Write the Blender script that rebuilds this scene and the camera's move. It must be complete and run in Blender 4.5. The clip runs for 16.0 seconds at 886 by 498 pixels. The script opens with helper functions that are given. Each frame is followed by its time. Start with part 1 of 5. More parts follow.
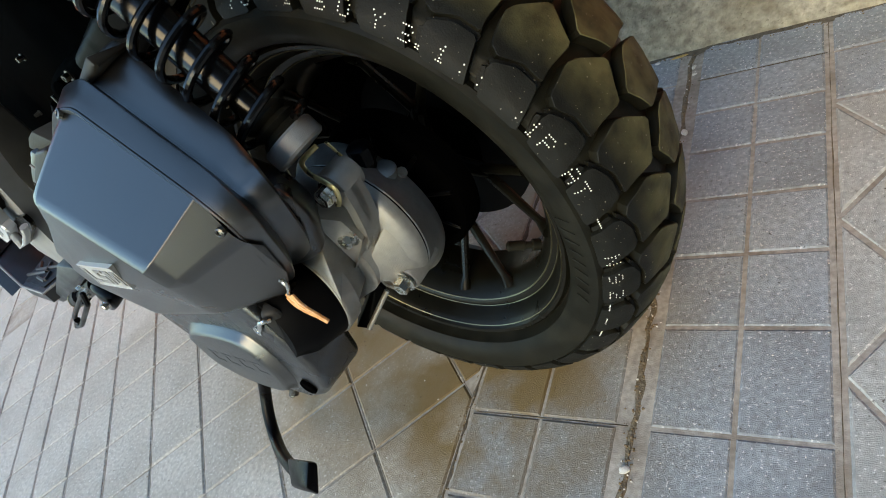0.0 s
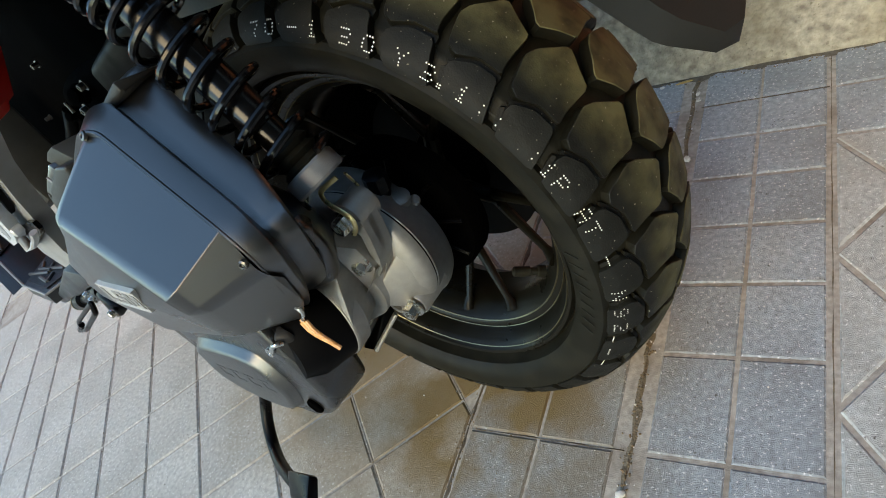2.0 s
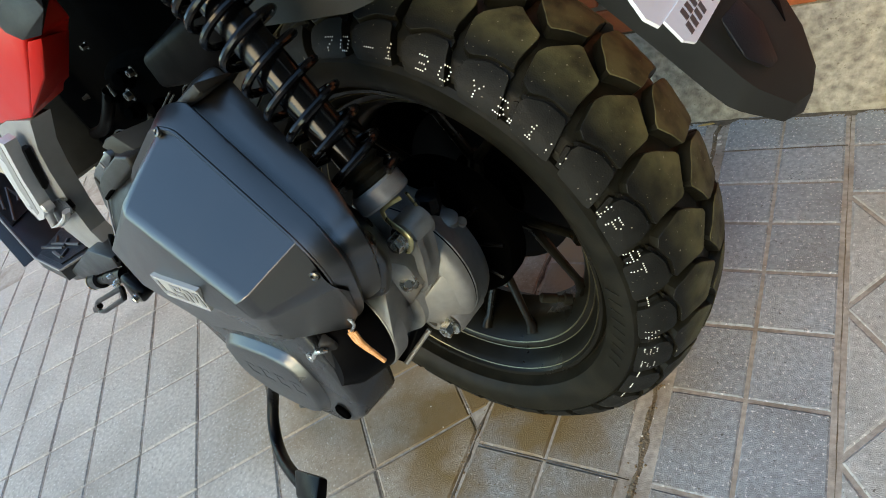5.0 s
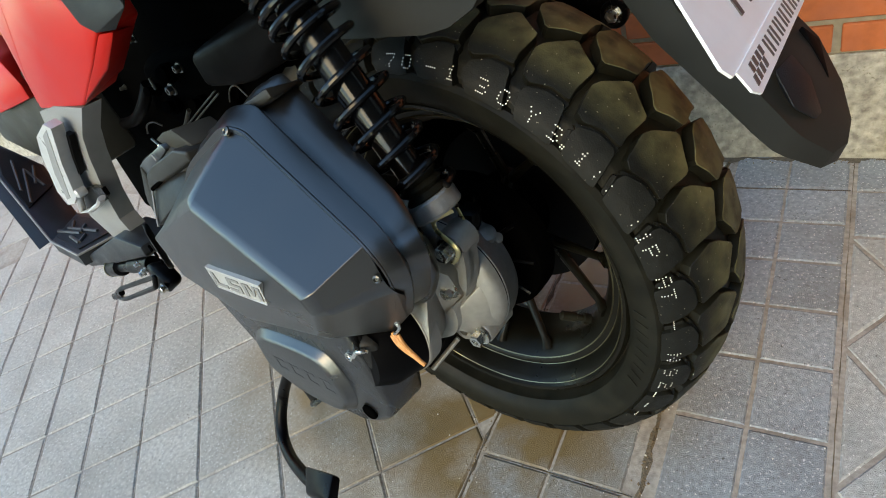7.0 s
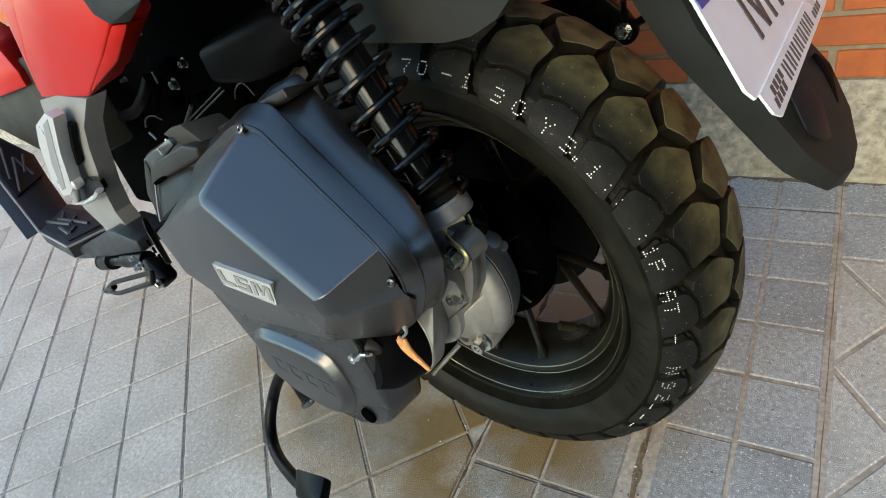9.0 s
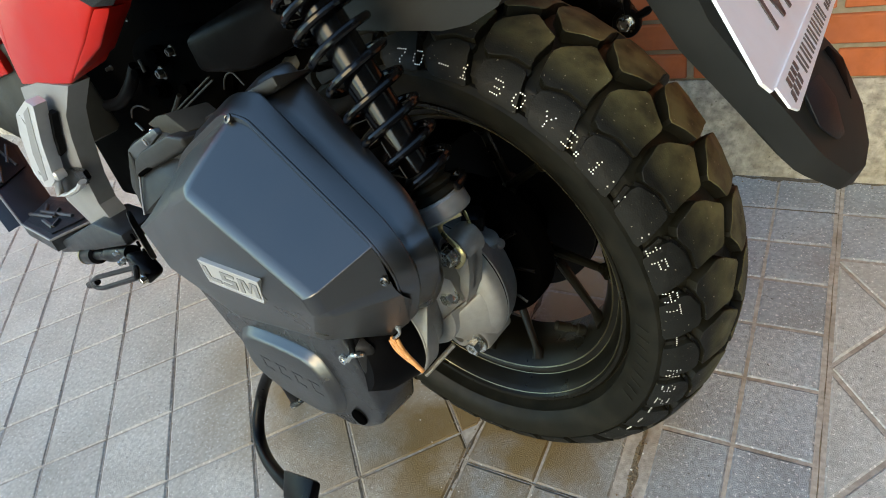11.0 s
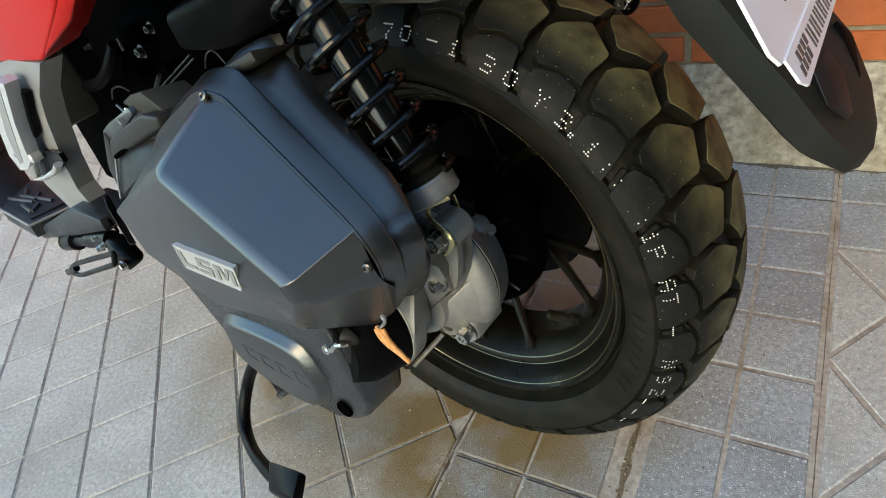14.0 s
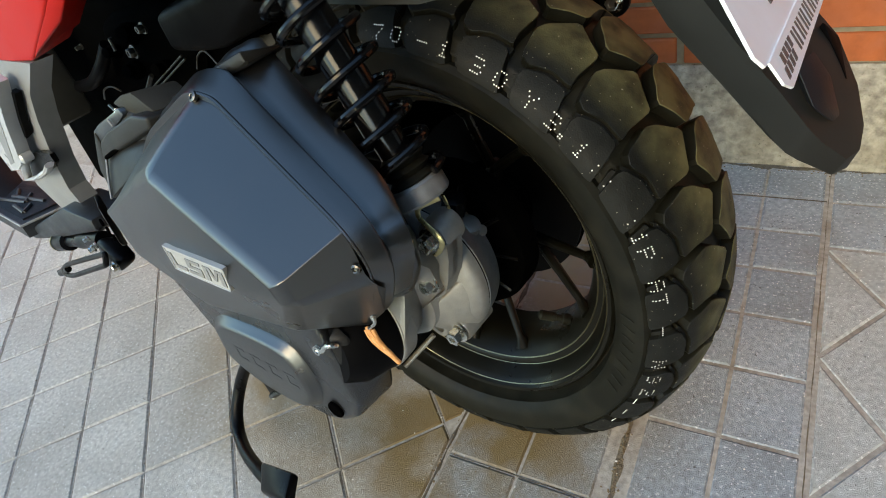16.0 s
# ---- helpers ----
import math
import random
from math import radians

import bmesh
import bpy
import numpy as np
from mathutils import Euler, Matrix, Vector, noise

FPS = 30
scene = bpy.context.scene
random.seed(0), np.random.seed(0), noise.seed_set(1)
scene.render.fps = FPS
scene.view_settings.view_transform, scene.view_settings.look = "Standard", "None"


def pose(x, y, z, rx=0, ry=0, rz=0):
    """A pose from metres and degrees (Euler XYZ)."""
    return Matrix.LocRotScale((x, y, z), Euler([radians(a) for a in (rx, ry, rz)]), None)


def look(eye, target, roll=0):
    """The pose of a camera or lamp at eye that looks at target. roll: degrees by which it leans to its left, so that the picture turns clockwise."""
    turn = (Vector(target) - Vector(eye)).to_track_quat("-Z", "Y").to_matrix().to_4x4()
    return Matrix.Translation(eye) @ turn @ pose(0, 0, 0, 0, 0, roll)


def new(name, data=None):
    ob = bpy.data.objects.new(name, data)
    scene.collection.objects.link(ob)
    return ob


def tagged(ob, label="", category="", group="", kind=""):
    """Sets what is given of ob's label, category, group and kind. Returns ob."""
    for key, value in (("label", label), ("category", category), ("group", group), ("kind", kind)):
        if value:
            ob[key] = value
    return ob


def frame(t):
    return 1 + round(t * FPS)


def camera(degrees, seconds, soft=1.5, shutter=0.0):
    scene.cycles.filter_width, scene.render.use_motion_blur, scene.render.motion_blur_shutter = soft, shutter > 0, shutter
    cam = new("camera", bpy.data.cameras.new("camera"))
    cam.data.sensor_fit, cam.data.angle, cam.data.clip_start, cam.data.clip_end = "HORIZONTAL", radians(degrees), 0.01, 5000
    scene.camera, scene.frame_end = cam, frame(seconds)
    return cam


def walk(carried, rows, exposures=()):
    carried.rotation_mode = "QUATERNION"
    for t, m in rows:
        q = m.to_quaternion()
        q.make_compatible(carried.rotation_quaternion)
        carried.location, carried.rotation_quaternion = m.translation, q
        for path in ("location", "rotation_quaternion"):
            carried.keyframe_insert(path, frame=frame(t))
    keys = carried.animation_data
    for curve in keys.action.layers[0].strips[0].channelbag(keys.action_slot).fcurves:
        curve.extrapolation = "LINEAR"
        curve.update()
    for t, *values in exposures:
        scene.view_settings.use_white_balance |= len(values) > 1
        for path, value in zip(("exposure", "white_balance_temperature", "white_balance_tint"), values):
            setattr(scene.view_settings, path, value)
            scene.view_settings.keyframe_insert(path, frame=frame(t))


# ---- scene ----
from mathutils.bvhtree import BVHTree

cam = camera(72.0, 16.0, soft=1.0)
ROWS = [
    (0.0, (0.2381, -0.2786, 0.6193), (-0.1125, 0.0431, 0.2538), -38.66),
    (0.5, (0.2383, -0.2756, 0.6231), (-0.1115, 0.0465, 0.2571), -38.54),
    (1.0, (0.2361, -0.2727, 0.6334), (-0.1120, 0.0497, 0.2662), -37.94),
    (1.5, (0.2343, -0.2714, 0.6409), (-0.1122, 0.0518, 0.2729), -37.23),
    (2.0, (0.2337, -0.2706, 0.6490), (-0.1113, 0.0532, 0.2801), -36.28),
    (2.5, (0.2351, -0.2674, 0.6532), (-0.1089, 0.0567, 0.2835), -35.36),
    (3.0, (0.2281, -0.2684, 0.6633), (-0.1141, 0.0567, 0.2928), -34.39),
    (3.5, (0.2201, -0.2700, 0.6681), (-0.1200, 0.0572, 0.2975), -33.09),
    (4.0, (0.2133, -0.2710, 0.6743), (-0.1242, 0.0574, 0.3025), -31.71),
    (4.5, (0.2069, -0.2771, 0.6808), (-0.1280, 0.0528, 0.3079), -30.62),
    (5.0, (0.1993, -0.2881, 0.6924), (-0.1327, 0.0448, 0.3196), -29.51),
    (7.5, (0.1622, -0.3306, 0.7309), (-0.1526, 0.0213, 0.3606), -22.58),
    (8.0, (0.1551, -0.3351, 0.7343), (-0.1550, 0.0199, 0.3631), -21.58),
    (8.5, (0.1553, -0.3361, 0.7351), (-0.1520, 0.0217, 0.3642), -20.88),
    (9.0, (0.1530, -0.3364, 0.7348), (-0.1512, 0.0240, 0.3639), -20.20),
    (11.5, (0.1381, -0.3217, 0.7197), (-0.1563, 0.0399, 0.3421), -18.90),
    (12.0, (0.1353, -0.3181, 0.7149), (-0.1570, 0.0408, 0.3332), -18.82),
    (12.5, (0.1317, -0.3164, 0.7115), (-0.1609, 0.0402, 0.3278), -18.88),
    (13.0, (0.1300, -0.3143, 0.7093), (-0.1619, 0.0413, 0.3242), -18.82),
    (13.5, (0.1333, -0.3141, 0.7099), (-0.1578, 0.0419, 0.3246), -18.86),
    (14.0, (0.1347, -0.3120, 0.7079), (-0.1558, 0.0445, 0.3225), -18.85),
    (14.5, (0.1360, -0.3108, 0.7073), (-0.1540, 0.0457, 0.3215), -18.83),
    (15.0, (0.1372, -0.3106, 0.7076), (-0.1518, 0.0464, 0.3215), -18.77),
    (15.5, (0.1385, -0.3106, 0.7077), (-0.1497, 0.0471, 0.3217), -18.68),
    (16.0, (0.1392, -0.3100, 0.7078), (-0.1481, 0.0480, 0.3215), -18.60),
]
EXPOSURES = [(0.0, 1.0, 9800, 0), (16.0, 1.0, 9800, 0)]
walk(cam, [(t, look(eye, target, roll)) for t, eye, target, roll in ROWS], EXPOSURES)

# ---- world and light ----
SUN_ELEV, SUN_AZ = 28.0, 180.0
world = bpy.data.worlds.new("sky_world")
scene.world = world
world.use_nodes = True
wn = world.node_tree.nodes
wl = world.node_tree.links
sky = wn.new("ShaderNodeTexSky")
sky.sky_type = "NISHITA"
sky.sun_disc = False
sky.sun_elevation = radians(SUN_ELEV)
sky.sun_rotation = radians(SUN_AZ)
sky.air_density, sky.dust_density, sky.ozone_density = 1.0, 0.2, 7.0
bg = wn["Background"]
bg.inputs["Strength"].default_value = 0.36
wl.new(sky.outputs["Color"], bg.inputs["Color"])
sun = new("sun", bpy.data.lights.new("sun", "SUN"))
sun.data.energy = 1.3
sun.data.angle = radians(35.0)
sun.data.color = (1.0, 0.78, 0.46)
_az = radians(SUN_AZ)
sun.matrix_world = look((0, 0, 0), (-math.sin(_az) * math.cos(radians(SUN_ELEV)), -math.cos(_az) * math.cos(radians(SUN_ELEV)), -math.sin(radians(SUN_ELEV))))


# ---- materials ----
def mat(name, color, rough=0.5, metal=0.0, var=0.15, scale=40.0, bump=0.1, bscale=300.0, tint=None, tint_amount=0.5, tint_scale=8.0,
        tint_lo=0.45, tint_hi=0.65, coat=0.0, rvar=0.1, spec=0.5, island=0.0, crown=None, speck=None, speck_scale=900.0, speck_cut=0.72, dist=0.001, pit=None, pit_scale=300.0, pit_cut=0.62, ior=1.5, patches=None):
    m = bpy.data.materials.new(name)
    m.use_nodes = True
    nt = m.node_tree
    nd, ln = nt.nodes, nt.links
    p = nd["Principled BSDF"]
    p.inputs["Metallic"].default_value = metal
    p.inputs["Specular IOR Level"].default_value = spec
    p.inputs["IOR"].default_value = ior
    p.inputs["Coat Weight"].default_value = coat
    p.inputs["Coat Roughness"].default_value = 0.12
    tc = nd.new("ShaderNodeNewGeometry")
    pos = tc.outputs["Position"]

    def noise_tex(s, detail=4.0):
        n = nd.new("ShaderNodeTexNoise")
        n.inputs["Scale"].default_value = s
        n.inputs["Detail"].default_value = detail
        ln.new(pos, n.inputs["Vector"])
        return n.outputs["Fac"]

    def ramp(fac, lo, hi, a=0.0, b=1.0):
        r = nd.new("ShaderNodeMapRange")
        r.inputs["From Min"].default_value, r.inputs["From Max"].default_value = lo, hi
        r.inputs["To Min"].default_value, r.inputs["To Max"].default_value = a, b
        ln.new(fac, r.inputs["Value"])
        return r.outputs["Result"]

    def mix(fac, a, b):
        x = nd.new("ShaderNodeMix")
        x.data_type = "RGBA"
        ln.new(fac, x.inputs["Factor"])
        for sock, val in ((x.inputs[6], a), (x.inputs[7], b)):
            if isinstance(val, tuple):
                sock.default_value = (*val, 1)
            else:
                ln.new(val, sock)
        return x.outputs[2]

    n1 = noise_tex(scale)
    dark = tuple(c * (1 - var) for c in color)
    light = tuple(min(1, c * (1 + var)) for c in color)
    col = mix(ramp(n1, 0.3, 0.7), dark, light)
    if island:
        oi = nd.new("ShaderNodeObjectInfo")
        hs = nd.new("ShaderNodeHueSaturation")
        ln.new(ramp(oi.outputs["Random"], 0, 1, 1 - island, 1 + island), hs.inputs["Value"])
        ln.new(col, hs.inputs["Color"])
        col = hs.outputs["Color"]
    if tint:
        n2 = noise_tex(tint_scale, 6.0)
        col = mix(ramp(n2, tint_lo, tint_hi, 0, tint_amount), col, tint)
    if crown:
        # dust lies on the running face, thinning out towards the side wall
        oc = nd.new("ShaderNodeTexCoord")
        sx = nd.new("ShaderNodeSeparateXYZ")
        ln.new(oc.outputs["Object"], sx.inputs[0])
        on = nd.new("ShaderNodeMath")
        on.operation = "MULTIPLY"
        ln.new(ramp(sx.outputs["Y"], -0.012, -0.048), on.inputs[0])
        ln.new(ramp(noise_tex(48.0, 8.0), 0.3, 0.62, 0.2, 1.0), on.inputs[1])
        col = mix(on.outputs[0], col, crown)
    if speck:
        n3 = noise_tex(speck_scale, 1.0)
        col = mix(ramp(n3, speck_cut, speck_cut + 0.05), col, speck)
    if pit:
        pm = nd.new("ShaderNodeMath")
        pm.operation = "MULTIPLY"
        ln.new(ramp(noise_tex(pit_scale, 5.0), pit_cut, pit_cut + 0.08), pm.inputs[0])
        ln.new(ramp(noise_tex(pit_scale * 0.09, 3.0), 0.42, 0.62), pm.inputs[1])
        col = mix(pm.outputs[0], col, pit)
    for cx, cy, r, shade in patches or ():
        vd = nd.new("ShaderNodeVectorMath")
        vd.operation = "DISTANCE"
        ln.new(pos, vd.inputs[0])
        vd.inputs[1].default_value = (cx, cy, 0.0)
        mul = nd.new("ShaderNodeMath")
        mul.operation = "MULTIPLY"
        ln.new(ramp(vd.outputs["Value"], r, r * 0.35), mul.inputs[0])
        ln.new(ramp(noise_tex(9.0, 8.0), 0.25, 0.55), mul.inputs[1])
        col = mix(mul.outputs[0], col, shade)
    ln.new(col, p.inputs["Base Color"])
    ln.new(ramp(noise_tex(scale * 0.5), 0.3, 0.7, max(0.02, rough - rvar), min(1, rough + rvar)), p.inputs["Roughness"])
    if bump:
        b = nd.new("ShaderNodeBump")
        b.inputs["Strength"].default_value = bump
        b.inputs["Distance"].default_value = dist
        ln.new(noise_tex(bscale, 3.0), b.inputs["Height"])
        ln.new(b.outputs["Normal"], p.inputs["Normal"])
    return m


# brown sand stains; the first, under the wheel, also has contact shade painted in
STAINS_SHADE = ((-0.2, 0.04, 0.3, (0.21, 0.142, 0.06)), (-0.52, 0.1, 0.26, (0.27, 0.19, 0.09)), (-0.12, 0.34, 0.2, (0.36, 0.29, 0.2)))
M_TILE = mat("grey_paving", (0.5, 0.48, 0.44), 0.72, var=0.22, scale=150, bump=0.8, bscale=900, tint=(0.3, 0.28, 0.245), tint_amount=0.6, tint_scale=5.5, tint_lo=0.46, tint_hi=0.7, island=0.08,
             speck=(0.75, 0.75, 0.73), speck_scale=300, speck_cut=0.66, pit=(0.13, 0.12, 0.11), pit_scale=260, pit_cut=0.62, dist=0.002, patches=STAINS_SHADE)
M_BORDER = mat("blue_grey_paving", (0.345, 0.385, 0.415), 0.7, var=0.25, scale=150, bump=0.8, bscale=900, tint=(0.19, 0.195, 0.2), tint_amount=0.6, tint_scale=7, tint_lo=0.46, tint_hi=0.7, island=0.09,
               speck=(0.66, 0.67, 0.68), speck_scale=300, speck_cut=0.65, pit=(0.1, 0.1, 0.1), pit_scale=280, pit_cut=0.61, dist=0.002, patches=STAINS_SHADE)
M_COOL = mat("cool_grey_paving", (0.455, 0.47, 0.455), 0.72, var=0.22, scale=150, bump=0.8, bscale=900, tint=(0.3, 0.3, 0.28), tint_amount=0.6, tint_scale=5.5, tint_lo=0.46, tint_hi=0.7, island=0.08,
             speck=(0.75, 0.75, 0.73), speck_scale=300, speck_cut=0.66, pit=(0.13, 0.12, 0.11), pit_scale=260, pit_cut=0.62, dist=0.002, patches=STAINS_SHADE)
M_JOINT = mat("joint_dirt", (0.12, 0.105, 0.085), 0.95, var=0.35, scale=150, bump=0.8, bscale=600, tint=(0.16, 0.12, 0.07), tint_scale=20)
M_DIRT = mat("brown_dirt", (0.17, 0.14, 0.1), 0.95, var=0.4, scale=220, bump=0.9, bscale=500, tint=(0.3, 0.22, 0.13), tint_scale=90, dist=0.002)
M_SAND = mat("pale_sand_joint", (0.4, 0.375, 0.335), 0.95, var=0.25, scale=150, bump=0.6, bscale=700, tint=(0.18, 0.14, 0.1), tint_scale=14)
M_BRICK = mat("orange_brick", (0.52, 0.14, 0.05), 0.85, var=0.15, scale=60, bump=0.4, bscale=400, tint=(0.36, 0.12, 0.07), tint_scale=30, island=0.12)
M_MORTAR = mat("mortar", (0.29, 0.26, 0.2), 0.95, var=0.15, scale=80, bump=0.6, bscale=500)
M_PLINTH = mat("concrete", (0.37, 0.345, 0.295), 0.9, var=0.42, scale=75, bump=1.0, bscale=170, tint=(0.26, 0.225, 0.16), tint_amount=0.6, tint_scale=8,
               dist=0.004, pit=(0.2, 0.18, 0.14), pit_scale=190, pit_cut=0.6)
# for the added unseen wall, kept dark so that reflections turn dark
M_SHADE_WALL = mat("dark_render", (0.045, 0.042, 0.038), 0.9, var=0.2, scale=12, bump=0.4, bscale=90)
M_RUBBER = mat("tyre_rubber", (0.0075, 0.0075, 0.0052), 0.5, spec=0.16, var=0.25, scale=60, bump=0.15, bscale=500, tint=(0.03, 0.028, 0.02), tint_amount=0.35, tint_scale=25)
M_TREAD = mat("tread_rubber", (0.0085, 0.009, 0.008), 0.6, spec=0.16, var=0.3, scale=90, bump=0.3, bscale=700, crown=(0.118, 0.113, 0.058), speck=(0.25, 0.23, 0.18), speck_scale=380, speck_cut=0.74, dist=0.0008)
M_RIM = mat("rim_paint", (0.005, 0.0048, 0.0032), 0.32, spec=0.2, var=0.2, scale=40, bump=0.05, bscale=800)
M_PLASTIC = mat("black_plastic", (0.004, 0.004, 0.004), 0.3, spec=0.8, var=0.15, scale=30, bump=0.12, bscale=1600, rvar=0.04, ior=1.7)
M_PLASTIC3 = mat("black_satin_plastic", (0.002, 0.0022, 0.0027), 0.27, spec=1.0, var=0.15, scale=30, bump=0.12, bscale=1500, rvar=0.04, ior=1.55)
M_PLASTIC4 = mat("black_matt_plastic", (0.018, 0.018, 0.0165), 0.58, spec=0.22, var=0.12, scale=25, bump=0.2, bscale=1400)
# pale metal for the highlight lines drawn on the rim
M_RIMGLINT = mat("worn_rim_edge", (0.19, 0.175, 0.115), 0.36, metal=0.9, var=0.3, scale=25, bump=0.0)
M_STEELD = mat("dull_steel", (0.14, 0.138, 0.13), 0.35, metal=1.0, var=0.2, scale=200, bump=0.05)
M_CABLE = mat("grey_cable", (0.02, 0.02, 0.019), 0.4, spec=0.3, var=0.1, scale=100, bump=0.0)
# grip ribs, a step lighter than the mat around them
M_RIB = mat("worn_black_plastic", (0.05, 0.052, 0.056), 0.45, spec=0.4, var=0.15, scale=60, bump=0.15, bscale=900)
M_BOARD = mat("footboard_plastic", (0.012, 0.0135, 0.017), 0.42, spec=0.45, var=0.15, scale=40, bump=0.2, bscale=1100)
M_MAT = mat("footboard_mat", (0.006, 0.007, 0.01), 0.5, spec=0.35, var=0.15, scale=40, bump=0.3, bscale=900)
M_GREYD = mat("dark_grey_plastic", (0.016, 0.0155, 0.014), 0.5, spec=0.3, var=0.15, scale=40, bump=0.2, bscale=1200)
M_PLASTIC2 = mat("black_textured_plastic", (0.012, 0.012, 0.0125), 0.45, spec=0.22, var=0.2, scale=60, bump=0.25, bscale=1300)
M_DARK2 = mat("matt_black", (0.0025, 0.0025, 0.003), 0.5, spec=0.04, var=0.2, scale=60, bump=0.1)
M_BLACK = mat("black_paint", (0.0025, 0.0025, 0.003), 0.33, spec=0.1, var=0.2, scale=40, bump=0.04, bscale=800)
# near-zero colour without sheen: the deep shade of the cavities is coloured in
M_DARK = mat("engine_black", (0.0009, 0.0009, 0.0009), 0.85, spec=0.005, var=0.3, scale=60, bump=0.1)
M_ALU = mat("cast_aluminium", (0.31, 0.305, 0.29), 0.5, metal=0.7, var=0.1, scale=120, bump=0.35, bscale=1400, rvar=0.08)
M_STEEL = mat("zinc_steel", (0.62, 0.63, 0.6), 0.25, metal=1.0, var=0.1, scale=200, bump=0.05)
M_BRASSY = mat("yellow_zinc", (0.55, 0.47, 0.25), 0.3, metal=1.0, var=0.15, scale=150, bump=0.05)
M_CHROME = mat("gloss_black", (0.002, 0.002, 0.0024), 0.16, spec=0.3, var=0.1, scale=60, bump=0.03, coat=0.0)
M_RED = mat("red_paint", (0.44, 0.009, 0.006), 0.38, spec=0.18, var=0.05, scale=20, bump=0.02, coat=0.1)
M_GREYP = mat("grey_plastic", (0.2, 0.2, 0.2), 0.45, var=0.08, scale=50, bump=0.15, bscale=1200)
M_SILVER = mat("silver_paint", (0.5, 0.5, 0.5), 0.35, metal=0.4, var=0.06, scale=60, bump=0.05)
M_WHITE = mat("white_plate", (0.84, 0.86, 0.88), 0.35, var=0.03, scale=40, bump=0.03)
M_BAR = mat("dark_print", (0.06, 0.06, 0.065), 0.5, var=0.1, scale=80, bump=0.0)
M_BLUE = mat("blue_print", (0.02, 0.06, 0.35), 0.4, var=0.1, scale=80, bump=0.0)
M_BADGE = mat("silver_badge", (0.4, 0.4, 0.385), 0.4, metal=0.2, var=0.05, scale=80, bump=0.02)
M_ORANGE = mat("orange_tube", (0.6, 0.27, 0.1), 0.25, var=0.25, scale=160, bump=0.05)
M_PAINTDOT = mat("white_dots", (0.75, 0.75, 0.7), 0.6, var=0.1, scale=300, bump=0.0)
M_MUD = mat("dusty_black_plastic", (0.03, 0.028, 0.022), 0.55, spec=0.2, var=0.2, scale=40, bump=0.2, bscale=900, tint=(0.02, 0.02, 0.02), tint_amount=0.6, tint_scale=12)


# ---- helpers for meshes ----
def link(name, bm, materials, parent=None, label="", loc=None, angle=35.0, smooth=True):
    bmesh.ops.recalc_face_normals(bm, faces=bm.faces[:])
    me = bpy.data.meshes.new(name)
    bm.to_mesh(me)
    bm.free()
    for m in (materials if isinstance(materials, (list, tuple)) else [materials]):
        me.materials.append(m)
    if smooth:
        me.polygons.foreach_set("use_smooth", [True] * len(me.polygons))
        me.set_sharp_from_angle(angle=radians(angle))
    ob = new(name, me)
    if parent:
        ob.parent = parent
    if loc:
        ob.location = loc
    if label:
        ob["label"] = label
    return ob


def hull(faces_from, bevel=0.0, seg=2):
    """A closed convex body from its corners."""
    bm = bmesh.new()
    for v in faces_from:
        bm.verts.new(v)
    r = bmesh.ops.convex_hull(bm, input=bm.verts[:])
    junk = [g for g in r["geom_interior"] + r["geom_unused"] if isinstance(g, bmesh.types.BMVert)]
    bmesh.ops.delete(bm, geom=list(set(junk)), context="VERTS")
    bmesh.ops.dissolve_limit(bm, angle_limit=radians(2), verts=bm.verts[:], edges=bm.edges[:])
    if bevel:
        soften(bm, bevel, seg)
    return bm


def soften(bm, offset, seg=2, limit=20):
    es = [e for e in bm.edges if len(e.link_faces) == 2 and e.calc_face_angle(0) > radians(limit)]
    bmesh.ops.bevel(bm, geom=es, offset=offset, segments=seg, affect="EDGES", profile=0.5, clamp_overlap=True)


def poly(bm, pts, faces):
    vs = [bm.verts.new(p) for p in pts]
    for f in faces:
        try:
            bm.faces.new([vs[i] for i in f])
        except ValueError:
            pass
    return vs


def prism(outline, l0, l1, bevel=0.0, seg=2, bm=None, taper=1.0):
    """An outline in (f, u) from l0 to l1 across the scooter; taper shrinks the l1 end."""
    own = bm or bmesh.new()
    cx = sum(p[0] for p in outline) / len(outline)
    cz = sum(p[1] for p in outline) / len(outline)
    a = [own.verts.new((f, l0, u)) for f, u in outline]
    b = [own.verts.new((cx + (f - cx) * taper, l1, cz + (u - cz) * taper)) for f, u in outline]
    n = len(a)
    own.faces.new(a)
    own.faces.new(b[::-1])
    for i in range(n):
        own.faces.new((a[i], a[(i + 1) % n], b[(i + 1) % n], b[i]))
    if bevel:
        soften(own, bevel, seg)
    return own


def lathe(profile, n=64, bm=None, close=False, centre=(0, 0, 0)):
    """A body of rotation about the axle: rows of (radius, l)."""
    own = bm or bmesh.new()
    rings = []
    for r, l in profile:
        rings.append([own.verts.new((centre[0] - r * math.cos(2 * math.pi * k / n), centre[1] + l, centre[2] + r * math.sin(2 * math.pi * k / n))) for k in range(n)])
    for a, b in zip(rings, rings[1:] + ([rings[0]] if close else [])):
        for k in range(n):
            own.faces.new((a[k], a[(k + 1) % n], b[(k + 1) % n], b[k]))
    if not close:
        for ring, (r, l) in ((rings[0], profile[0]), (rings[-1], profile[-1])):
            if r > 1e-4:
                own.faces.new(ring)
    return own


